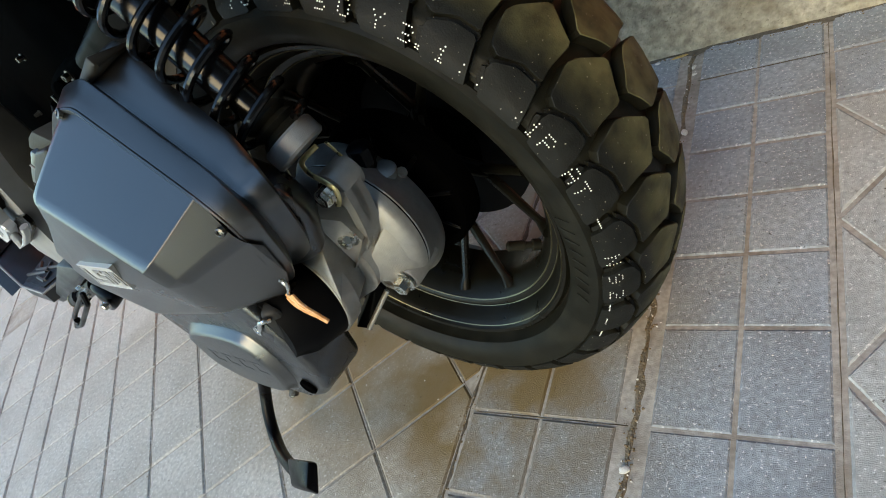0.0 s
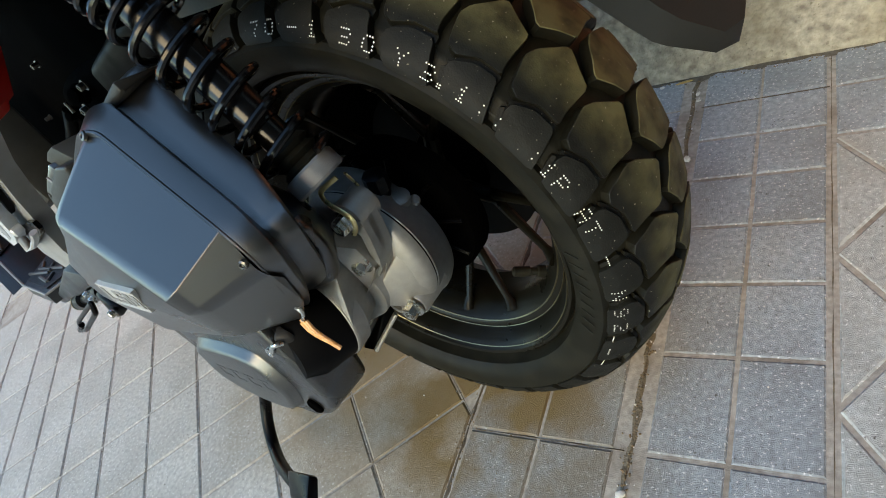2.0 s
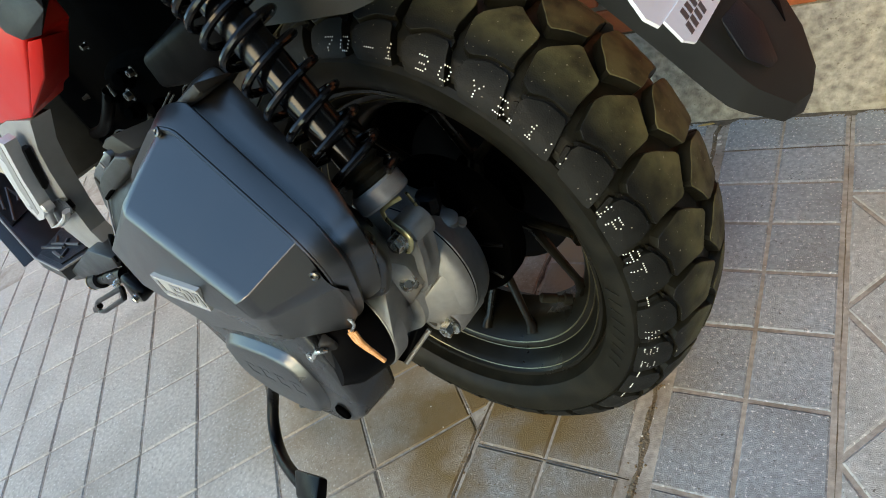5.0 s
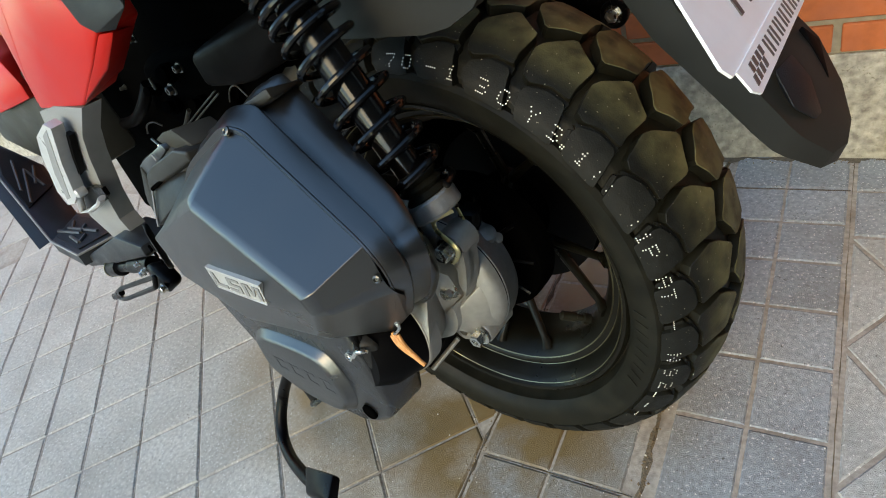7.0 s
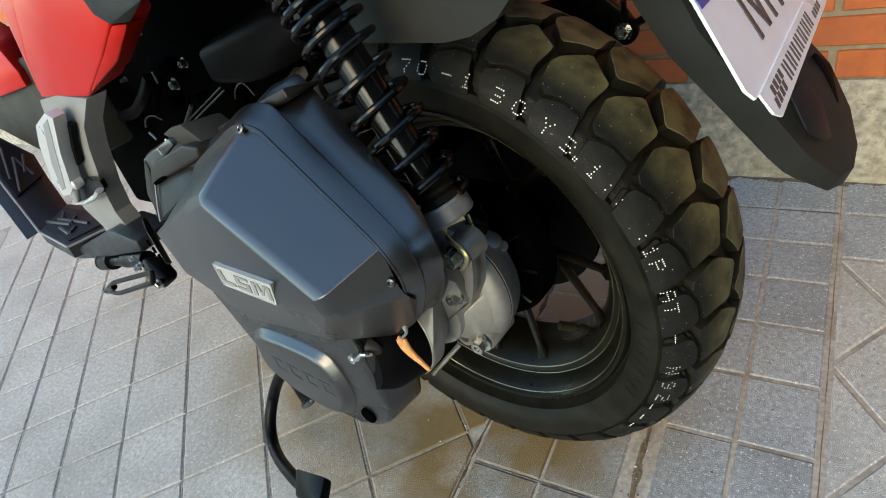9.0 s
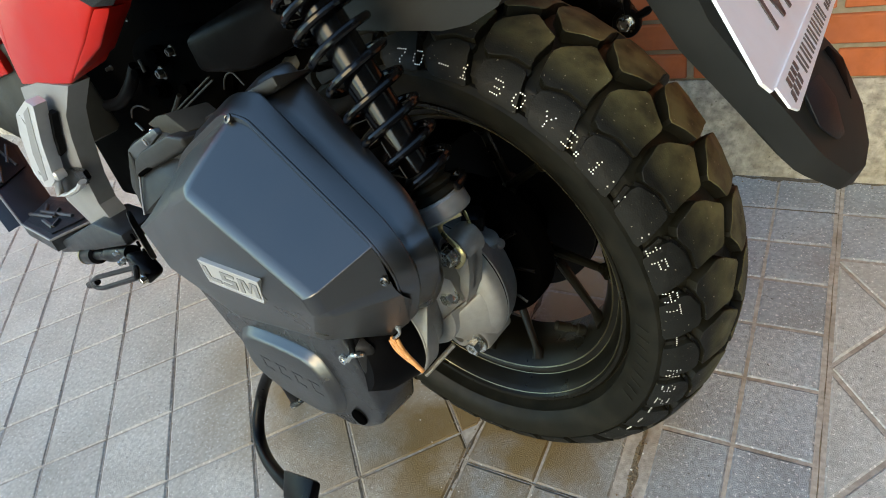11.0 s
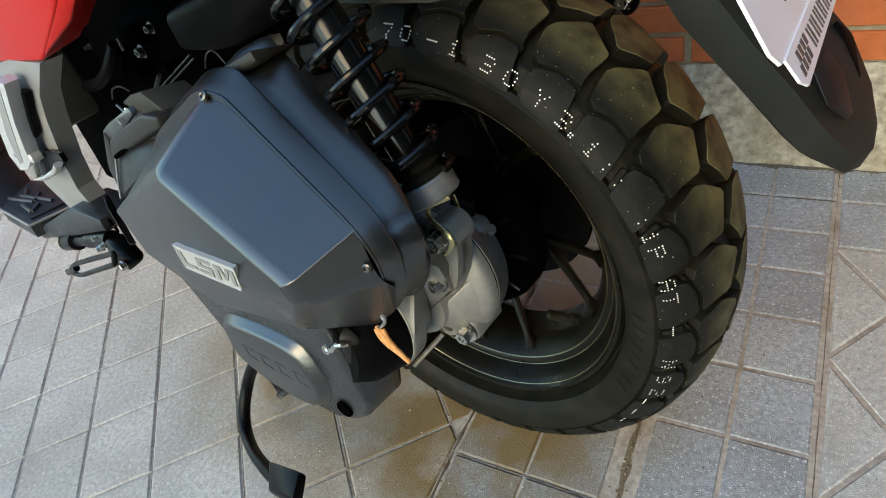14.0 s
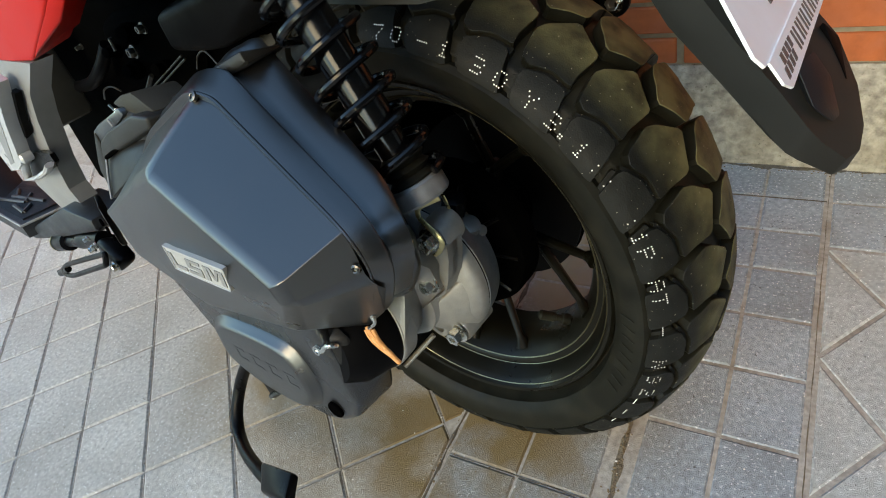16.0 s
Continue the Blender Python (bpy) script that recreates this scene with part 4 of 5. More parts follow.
# web between the neck and the bracket, with a raised lip at its foot
bm = bmesh.new()
face = [Vector(q) for q in ((-0.0675, 0.0985, 0.0955), (-0.0745, 0.0815, 0.0755), (-0.0806, 0.0800, 0.0525), (-0.0535, 0.0815, 0.0215))]
vs = [bm.verts.new(q) for q in face] + [bm.verts.new(q + Vector((0.004, -0.022, 0.0))) for q in face]
for q in ((0, 1, 2, 3), (7, 6, 5, 4), (0, 4, 5, 1), (1, 5, 6, 2), (2, 6, 7, 3), (3, 7, 4, 0)):
    bm.faces.new([vs[k] for k in q])
soften(bm, 0.0015, 2)
part("web", bm, M_ALU, gear_case)
side = LEAN.cross(Vector((0, 0, 1))).normalized()
mouth = [COLLAR + LEAN * 0.0012 + (side * math.cos(math.radians(a)) + LEAN.cross(side) * math.sin(math.radians(a))) * 0.0416 for a in range(0, 360, 6)]
part("neck_rib", hull(mouth + [(-0.0672, 0.0985, 0.0945), (-0.0535, 0.0815, 0.0225), (-0.05, 0.082, 0.006), (-0.03, 0.082, 0.05), (-0.02, 0.082, 0.0), (-0.055, 0.08, 0.075)], 0.0012, 2), M_ALU, gear_case, angle=40)
part("web_lip", hull([(-0.083, 0.083, 0.0525), (-0.079, 0.083, 0.0485), (-0.0525, 0.0865, 0.0215), (-0.056, 0.0865, 0.0255), (-0.083, 0.074, 0.0525), (-0.079, 0.074, 0.0485), (-0.0525, 0.07, 0.0215), (-0.056, 0.07, 0.0255)], 0.0014, 2), M_ALU, gear_case)
# bracket for the shock
bm = prism([(-0.0635, 0.1), (-0.066, 0.11), (-0.0735, 0.1155), (-0.0825, 0.116), (-0.0905, 0.11), (-0.0935, 0.1), (-0.0915, 0.082), (-0.086, 0.06), (-0.08, 0.045), (-0.055, 0.014), (-0.048, 0.018), (-0.055, 0.045), (-0.06, 0.08)], 0.055, 0.0685, 0.0018, 2)
part("bracket", bm, M_ALU, gear_case)
bm = prism([(-0.0935, 0.1), (-0.0915, 0.082), (-0.086, 0.06), (-0.081, 0.047), (-0.0685, 0.0345), (-0.072, 0.046), (-0.0775, 0.062), (-0.0825, 0.084), (-0.0835, 0.1)], 0.062, 0.0752, 0.0016, 2)
part("bracket_rib", bm, M_ALU, gear_case)


def hexbolt(parent, at, size=0.0085, length=0.008, d=(0, 1, 0), m=None):
    a, d = Vector(at), Vector(d).normalized()
    bm = turned(a, a + d, [(0, size * 1.25), (0.0018, size * 1.25), (0.0019, size * 0.9), (0.002, size * 0.9)], 24)
    turned(a + d * 0.0019, a + d, [(0, size * 0.92), (length * 0.85, size * 0.92), (length, size * 0.8), (length, size * 0.45), (length * 0.8, size * 0.4)], 6, bm)
    return part("bolt", bm, m or M_STEEL, parent)


hexbolt(gear_case, (-0.0715, 0.0812, 0.0585), 0.0072, 0.008)
hexbolt(gear_case, (-0.0743, 0.0655, -0.0135), 0.0082, 0.009)
for at, r in (((-0.0735, 0.0555, -0.0135), 0.0125), ((-0.0545, 0.061, -0.013), 0.0105)):
    a = Vector(at)
    part("boss", turned(a - Vector((0, 0.03, 0)), a + Vector((0, 1, 0)), [(0, r), (0.036, r), (0.038, r * 0.92), (0.038, r * 0.5), (0.03, r * 0.45)], 24), M_ALU, gear_case)
part("breather_cap", turned((-0.052, 0.015, 0.072), (-0.059, 0.015, 0.104), [(0, 0.009), (0.01, 0.009), (0.011, 0.0115), (0.027, 0.011), (0.029, 0.007)], 8), M_BLACK, gear_case)
part("breather_foot", turned((-0.058, 0.01, 0.055), (-0.066, 0.01, 0.072), [(0, 0.011), (0.016, 0.011), (0.018, 0.008)], 16), M_ALU, gear_case)
part("stud", turned((-0.050, 0.0, 0.040), (-0.072, 0.0, 0.058), [(0, 0.0055), (0.026, 0.0055), (0.028, 0.0045)], 16), M_ALU, gear_case)
# lower arm stay and drain tube
stay = part("stay", hull([(-0.044, 0.07, -0.0265), (-0.04, 0.07, -0.012), (-0.026, 0.1, -0.048), (-0.0085, 0.1, -0.0495), (-0.036, 0.06, -0.026), (-0.032, 0.06, -0.012), (-0.016, 0.088, -0.048), (0.0, 0.088, -0.0495)], 0.0015, 2), M_DARK2, gear_case, "black flat stay with a bare metal edge")
part("stay_edge", along([(-0.0465, 0.0705, -0.024), (-0.0275, 0.1, -0.0475)], 0.0026, 8), M_ALU, stay)
bm = bmesh.new()
for a, b, r in ((-0.0045, 0.002, 0.0017), (0.0, 0.0, 0.002), (0.0045, -0.0015, 0.0016), (0.002, 0.0025, 0.0015)):
    along(curve_pts([(-0.0635 + a, 0.1495, 0.0628 + b), (-0.0680 + a, 0.151, 0.0560 + b * 0.9), (-0.0735 + a * 0.75, 0.151, 0.0495 + b * 0.7), (-0.0800 + a * 0.4, 0.1505, 0.0440 + b * 0.4), (-0.0855, 0.1502, 0.0392), (-0.0875, 0.1500, 0.0370)], 4), r, 8, bm)
drain = part("drain_tube", bm, M_ORANGE, scooter, "translucent orange rubber drain tube, pinched flat")
part("clamp", along(curve_pts([(-0.0640, 0.1497, 0.0650), (-0.0690, 0.151, 0.0690), (-0.0750, 0.1505, 0.0765), (-0.0735, 0.15, 0.0835), (-0.0780, 0.15, 0.0880)], 5), [0.0014] * 12 + [0.002] * 4 + [0.0036] * 5, 10), M_STEEL, drain)
bm = along(curve_pts([(-0.014, 0.168, 0.036), (-0.022, 0.171, 0.04), (-0.028, 0.17, 0.047), (-0.034, 0.169, 0.05), (-0.036, 0.164, 0.047)], 5), [0.0022] * 25, 10)
clip_ob = part("spring_clip", bm, M_STEEL, scooter, "small bright metal spring clip")
part("clip_eye", turned((-0.013, 0.166, 0.035), (-0.013, 0.172, 0.036), [(0, 0.0045), (0.005, 0.0045), (0.0052, 0.0028), (0.004, 0.0022)], 12), M_STEEL, clip_ob)
part("clip_tab", hull([(-0.03, 0.155, 0.06), (-0.045, 0.155, 0.05), (-0.035, 0.155, 0.012), (-0.018, 0.155, 0.022), (-0.03, 0.168, 0.053), (-0.03, 0.166, 0.018)], 0.003, 2), M_PLASTIC2, clip_ob)

# -- rear shock absorber --
SB = Vector((-0.081, 0.076, 0.147))
ST = Vector((0.03, 0.072, 0.372))
sd = (ST - SB).normalized()
shock = part("shock_absorber", turned(SB - sd * 0.006, ST, [(0, 0.0205), (0.002, 0.0222), (0.014, 0.0222), (0.016, 0.0205), (0.0161, 0.018)], 36), M_ALU, scooter, "black coil-over rear shock absorber with aluminium collar")
part("damper_body", turned(SB, ST, [(0, 0.0125), (0.05, 0.0125), (0.051, 0.0145), (0.27, 0.0145)], 28), M_CHROME, shock)
part("bump_stop", turned(SB + sd * 0.008, ST, [(0, 0.017), (0.004, 0.019), (0.008, 0.015), (0.012, 0.019), (0.016, 0.015), (0.02, 0.019), (0.026, 0.013)], 24), M_RUBBER, shock)
s1 = sd.cross(Vector((0, 1, 0))).normalized()
s2 = sd.cross(s1)
pts = []
h, ang = 0.012, 0.0
while h < 0.26:
    pitch = 0.0225 if h < 0.135 else max(0.011, 0.0225 - (h - 0.135) * 0.25)
    pts.append(SB + sd * h + (s1 * math.cos(ang) + s2 * math.sin(ang)) * 0.0265)
    ang += 2 * math.pi / 20
    h += pitch / 20
part("spring", along(pts, 0.0033, 10), M_CHROME, shock, "black coil spring")
# clevis and lower bolt
lug = Vector((-0.0785, 0.056, 0.1015))
part("eyelet", turned(lug - Vector((0, 0.006, 0)), lug + Vector((0, 1, 0)), [(0, 0.0152), (0.0225, 0.0152), (0.024, 0.0142), (0.024, 0.008)], 28), M_ALU, shock)
for run in ([(-0.0925, 0.07, 0.1403), (-0.0791, 0.079, 0.1349), (-0.0762, 0.08, 0.128), (-0.0807, 0.081, 0.1223), (-0.089, 0.081, 0.1156), (-0.0948, 0.081, 0.1083), (-0.0912, 0.081, 0.0983), (-0.0842, 0.081, 0.0914)], [(-0.0824, 0.055, 0.1324), (-0.0816, 0.05, 0.1131), (-0.0837, 0.05, 0.0984)]):
    part("clevis", along(curve_pts(run, 5), 0.0009, 8, flat=2.4), M_BRASSY, shock)
hexbolt(shock, lug + Vector((0, 0.0185, 0)), 0.0085, 0.011)

# -- mudguard close over the tyre --
bm = bmesh.new()
rings = []
for i in range(29):
    th = radians(152 - 76 * i / 28)
    k = i / 28
    r = 0.293 + 0.006 * math.sin(k * math.pi)
    e = 0.018 - 0.085 * min(1, k / 0.45)
    d = 0.03 * (1 - min(1, k / 0.45))
    rings.append([bm.verts.new((0.013 - (r + dr) * math.cos(th), l, -0.014 + (r + dr) * math.sin(th))) for l, dr in ((e, -d - 0.008), (e + 0.002, -d), (e - 0.006, 0.002), (e - 0.03, 0.01), (-0.1, 0.012), (-0.15, 0.0), (-0.17, -0.02), (-0.166, -0.022), (-0.148, -0.004), (-0.1, 0.008), (e - 0.03, 0.006), (e - 0.008, -0.002), (e - 0.003, -d - 0.002), (e - 0.003, -d - 0.008))])
for a, b in zip(rings, rings[1:]):
    n = len(a)
    for k in range(n):
        bm.faces.new((a[k], a[(k + 1) % n], b[(k + 1) % n], b[k]))
bm.faces.new(rings[0])
bm.faces.new(rings[-1][::-1])
part("mudguard", bm, M_MUD, scooter, "dusty black plastic rear mudguard", angle=60)

skirt = [(0.09, 0.285), (0.06, 0.272), (0.03, 0.2675), (-0.02, 0.267), (-0.075, 0.2675), (-0.1, 0.272), (-0.125, 0.284), (-0.138, 0.297), (-0.15, 0.325), (-0.15, 0.38), (0.09, 0.38)]
part("inner_fender", prism(skirt, 0.014, 0.028, 0.0045, 3), M_PLASTIC4, scooter, "black plastic inner fender over the wheel", angle=60)
# -- tail fender with number plate --
near_low = [(-0.15, -0.03, 0.36), (-0.213, -0.03, 0.257), (-0.234, -0.03, 0.226), (-0.267, -0.03, 0.192), (-0.3, -0.03, 0.157), (-0.307, -0.032, 0.152), (-0.325, -0.055, 0.131), (-0.331, -0.08, 0.123), (-0.328, -0.108, 0.133), (-0.319, -0.114, 0.16), (-0.306, -0.116, 0.193), (-0.284, -0.117, 0.225), (-0.255, -0.118, 0.26), (-0.2, -0.12, 0.36)]
near_top = [(-0.19, -0.022, 0.36), (-0.244, -0.022, 0.257), (-0.268, -0.022, 0.228), (-0.292, -0.023, 0.202), (-0.31, -0.027, 0.178), (-0.317, -0.034, 0.166), (-0.331, -0.058, 0.142), (-0.336, -0.08, 0.138), (-0.334, -0.099, 0.146), (-0.325, -0.104, 0.172), (-0.308, -0.106, 0.204), (-0.281, -0.107, 0.233), (-0.25, -0.108, 0.268), (-0.23, -0.112, 0.36)]
bm = bmesh.new()
under = [bm.verts.new(p) for p in near_low]
over = [bm.verts.new(p) for p in near_top]
spine = [bm.verts.new(((a[0] + c[0]) / 2 - 0.004, -0.068, (a[2] + c[2]) / 2 + 0.003)) for a, c in zip(near_top[:6], near_top[13:7:-1])]
inside = [bm.verts.new((p[0] + 0.012, (p[1] + 0.068) * 0.9 - 0.068, p[2] - 0.004 + 0.012)) for p in near_low]
for i in range(13):
    bm.faces.new((under[i], under[i + 1], over[i + 1], over[i]))
    bm.faces.new((under[i + 1], under[i], inside[i], inside[i + 1]))
for i in range(5):
    bm.faces.new((over[i], over[i + 1], spine[i + 1], spine[i]))
    bm.faces.new((over[13 - i], spine[i], spine[i + 1], over[12 - i]))
    bm.faces.new((inside[i + 1], inside[i], inside[13 - i], inside[12 - i]))
bm.faces.new((over[5], over[6], over[7], over[8], spine[5]))
bm.faces.new((inside[5], inside[6], inside[7], inside[8]))
soften(bm, 0.0028, 3, 18)
fender = part("tail_fender", bm, M_PLASTIC4, scooter, "matt black plastic tail fender")
# the hollow is a darker solid piece; its shade is in the colour
part("fender_hollow", hull([(-0.2975, -0.035, 0.212), (-0.3115, -0.033, 0.186), (-0.321, -0.046, 0.172), (-0.3235, -0.056, 0.173), (-0.3135, -0.062, 0.196), (-0.302, -0.058, 0.214), (-0.3, -0.045, 0.19)], 0.002, 3), M_MAT, fender)
part("far_rib", hull([(-0.3, -0.091, 0.2185), (-0.321, -0.086, 0.181), (-0.31, -0.1, 0.205), (-0.295, -0.095, 0.21), (-0.305, -0.095, 0.19)], 0.001, 2), M_DARK2, fender)
PO = Vector((-0.307, 0.036, 0.229))
PX = Vector((0.017, -0.184, -0.008)).normalized()
PY = Vector((0.6, 0.0, 0.8))
PY = (PY - PX * PY.dot(PX)).normalized()
pf = badge_frame(PO, PX, PY)
pn = 1 if PX.cross(PY).x < 0 else -1
bm = bmesh.new()
slab(bm, pf, [(-0.01, 0.019), (0.236, 0.016), (0.24, 0.02), (0.24, 0.2), (0.008, 0.2), (0.004, 0.08), (-0.015, 0.027)], pn * -0.0008, pn * 0.001)
plate = part("number_plate", bm, M_WHITE, fender, "white number plate with dark characters in a printed holder")
bm = bmesh.new()
slab(bm, pf, [(0.002, 0.0), (0.236, 0.0), (0.24, 0.003), (0.24, 0.019), (-0.006, 0.019), (-0.006, 0.006)], pn * 0.0008, pn * 0.0022)
part("plate_strip", bm, M_WHITE, plate)
bm = bmesh.new()
for i in range(4):
    a0 = 0.004 + i * 0.0085
    slab(bm, pf, [(a0, 0.004), (a0 + 0.005, 0.004), (a0 + 0.0075, 0.0095), (a0 + 0.0025, 0.0095)], pn * 0.002, pn * 0.0026)
    slab(bm, pf, [(a0 + 0.0065, 0.010), (a0 + 0.0115, 0.010), (a0 + 0.013, 0.0155), (a0 + 0.008, 0.0155)], pn * 0.002, pn * 0.0026)
    a0 = 0.17 + i * 0.0085
    slab(bm, pf, [(a0, 0.004), (a0 + 0.005, 0.004), (a0 + 0.0075, 0.0095), (a0 + 0.0025, 0.0095)], pn * 0.002, pn * 0.0026)
for i in range(7):
    a0 = 0.048 + i * 0.0165
    for da in (0.0, 0.007):
        slab(bm, pf, [(a0 + da, 0.0035), (a0 + da + 0.003, 0.0035), (a0 + da + 0.0045, 0.015), (a0 + da + 0.0015, 0.015)], pn * 0.002, pn * 0.0026)
part("plate_strip_print", bm, M_BAR, plate)
bm = bmesh.new()
for a0, b0, a1, b1 in ((0.056, 0.033, 0.07, 0.1), (0.083, 0.033, 0.072, 0.075), (0.083, 0.033, 0.104, 0.09), (0.104, 0.032, 0.112, 0.09), (0.13, 0.032, 0.13, 0.09), (0.16, 0.032, 0.16, 0.09), (0.19, 0.032, 0.19, 0.09)):
    bm = bmesh.new()
    slab(bm, pf, [(a0 - 0.0025, b0), (a0 + 0.0035, b0), (a1 + 0.0035, b1), (a1 - 0.0025, b1)], pn * 0.0008, pn * 0.0018)
    part("plate_bar", bm, M_BAR, plate)
bm = bmesh.new()
slab(bm, pf, [(0.006, 0.074), (0.026, 0.074), (0.04, 0.12), (0.04, 0.199), (0.006, 0.199)], pn * 0.0008, pn * 0.0015)
part("plate_band", bm, M_BLUE, plate)
# stay with bolt beside the fender
bm = hull([(-0.085, -0.215, 0.175), (-0.112, -0.215, 0.18), (-0.118, -0.215, 0.2), (-0.1, -0.215, 0.21), (-0.04, -0.215, 0.26), (-0.03, -0.215, 0.22), (-0.085, -0.235, 0.175), (-0.115, -0.235, 0.19), (-0.1, -0.235, 0.21), (-0.04, -0.235, 0.26), (-0.03, -0.235, 0.22)], 0.004, 2)
stay = part("muffler_stay", bm, M_BLACK, scooter)
part("bolt_cup", turned((-0.109, -0.216, 0.19), (-0.11, -0.2, 0.191), [(0, 0.014), (0.006, 0.0145), (0.0075, 0.0135), (0.0055, 0.0105)], 24), M_DARK2, stay)
hexbolt(stay, (-0.109, -0.211, 0.19), 0.0078, 0.006)
for dx, dz in ((-0.004, 0.024), (-0.03, 0.016)):
    part("prong", along(curve_pts([(-0.109 + dx * 0.4, -0.212, 0.19 + dz * 0.45), (-0.109 + dx * 0.8, -0.206, 0.19 + dz * 0.9), (-0.109 + dx * 1.1, -0.203, 0.19 + dz * 1.35)], 4), [0.004] * 5 + [0.0028] * 4, 8), M_DARK2, stay)
# muffler: the darkness behind the wheel is put into its colour
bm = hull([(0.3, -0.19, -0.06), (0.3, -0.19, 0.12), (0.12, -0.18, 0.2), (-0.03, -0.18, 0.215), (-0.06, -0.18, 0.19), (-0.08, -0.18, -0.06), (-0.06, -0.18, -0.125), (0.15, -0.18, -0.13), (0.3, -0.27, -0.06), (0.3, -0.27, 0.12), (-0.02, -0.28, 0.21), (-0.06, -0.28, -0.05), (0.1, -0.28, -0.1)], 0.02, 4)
part("muffler", bm, M_DARK, scooter, "dark exhaust muffler behind the wheel, deep shade put into its colour")
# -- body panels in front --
# frame and underseat: the bay's deep shade is put into their black
inner = part("inner_frame", hull([(0.08, -0.04, 0.42), (0.9, -0.04, 0.42), (0.9, -0.04, -0.1), (0.3, -0.04, -0.06), (0.2, -0.04, 0.1), (0.08, -0.1, 0.42), (0.9, -0.1, 0.42), (0.9, -0.1, -0.1), (0.3, -0.1, -0.06)], 0.01, 2), M_DARK, scooter, "black frame and engine parts, cavity shade put into the colour")
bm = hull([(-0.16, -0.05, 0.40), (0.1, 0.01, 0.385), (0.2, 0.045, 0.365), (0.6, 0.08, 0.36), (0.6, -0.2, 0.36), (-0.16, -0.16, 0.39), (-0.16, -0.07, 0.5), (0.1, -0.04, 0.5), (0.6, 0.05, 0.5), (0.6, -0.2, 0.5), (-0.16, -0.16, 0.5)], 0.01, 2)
part("underseat_body", bm, M_DARK, scooter, "black underseat bodywork, deep shade put into its colour")
bm = hull([(-0.1, -0.08, 0.5), (0.1, -0.07, 0.47), (0.7, -0.02, 0.46), (0.7, -0.03, 0.6), (0.1, -0.09, 0.62), (-0.1, -0.1, 0.6), (-0.1, -0.2, 0.5), (0.7, -0.26, 0.46), (0.7, -0.25, 0.6), (-0.1, -0.19, 0.6)], 0.03, 4)
part("seat", bm, M_PLASTIC2, scooter, "black padded seat")
bm = hull([(0.333, 0.0, 0.2415), (0.16, 0.0, 0.2816), (0.135, 0.0, 0.2647), (0.2265, 0.0, 0.2076), (0.3267, 0.0, 0.2027), (0.33, -0.03, 0.25), (0.16, -0.03, 0.3), (0.13, -0.03, 0.24), (0.32, -0.03, 0.2)], 0.008, 3)
part("intake_box", bm, M_DARK2, scooter, "dark plastic intake box")
hose = part("coolant_hose", along(curve_pts([(0.72, 0.0, 0.16), (0.7, 0.0, 0.149), (0.666, 0.0, 0.133), (0.588, 0.0, 0.144), (0.53, 0.0, 0.17), (0.5, -0.01, 0.2)], 6), 0.009, 12), M_DARK2, scooter, "black rubber coolant hose")
part("hose_clip", along(curve_pts([(0.57, 0.0, 0.122), (0.545, 0.004, 0.14), (0.517, 0.004, 0.147), (0.504, 0.0, 0.14)], 6), 0.0013, 8), M_CABLE, hose)
part("hose_clip", along([(0.567, 0.0, 0.113), (0.554, 0.0, 0.103)], 0.0022, 8), M_STEELD, hose)
for a, c, r in (((0.436, 0.0, 0.142), (0.31, 0.0, 0.2), 0.0012), ((0.409, 0.0, 0.1487), (0.305, 0.0, 0.1965), 0.0012), ((0.46, 0.0, 0.125), (0.4, 0.0, 0.17), 0.003)):
    part("cable", along([a, c], r, 8), M_CABLE, scooter)
part("cable", along(curve_pts([(0.289, 0.0, 0.186), (0.2764, 0.0, 0.2017), (0.259, 0.0, 0.2074), (0.245, 0.0, 0.194)], 6), 0.001, 8), M_CABLE, scooter)
# engine block and fittings, with the bay's shade in their colour
engine = part("engine_block", hull([(0.52, -0.02, 0.22), (0.34, -0.02, 0.25), (0.3, -0.02, 0.18), (0.42, -0.02, 0.12), (0.56, -0.02, 0.14), (0.52, -0.06, 0.24), (0.32, -0.06, 0.25), (0.4, -0.06, 0.1)], 0.012, 3), M_DARK, scooter, "black engine block, cavity shade put into the colour")
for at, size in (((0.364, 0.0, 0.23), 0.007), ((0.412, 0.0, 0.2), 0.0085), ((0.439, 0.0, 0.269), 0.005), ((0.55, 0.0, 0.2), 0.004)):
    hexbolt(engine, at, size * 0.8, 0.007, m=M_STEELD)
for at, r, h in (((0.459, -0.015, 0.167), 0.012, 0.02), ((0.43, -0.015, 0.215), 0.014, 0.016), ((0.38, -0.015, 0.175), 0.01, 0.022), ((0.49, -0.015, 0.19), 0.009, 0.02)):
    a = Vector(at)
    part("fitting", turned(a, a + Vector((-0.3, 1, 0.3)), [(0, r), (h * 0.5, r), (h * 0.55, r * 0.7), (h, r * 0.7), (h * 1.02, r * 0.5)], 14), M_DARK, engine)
part("fitting_rod", along([(0.451, 0.004, 0.2164), (0.451, 0.004, 0.2006)], 0.0026, 8), M_STEELD, engine)
part("engine_cover_strip", hull([(0.184, 0.11, 0.203), (0.082, 0.11, 0.2422), (0.033, 0.105, 0.26), (0.03, 0.105, 0.25), (0.075, 0.112, 0.235), (0.182, 0.115, 0.19), (0.2, 0.05, 0.2), (0.03, 0.06, 0.25), (0.18, 0.06, 0.18)], 0.004, 2), M_GREYD, scooter)
bm = bmesh.new()
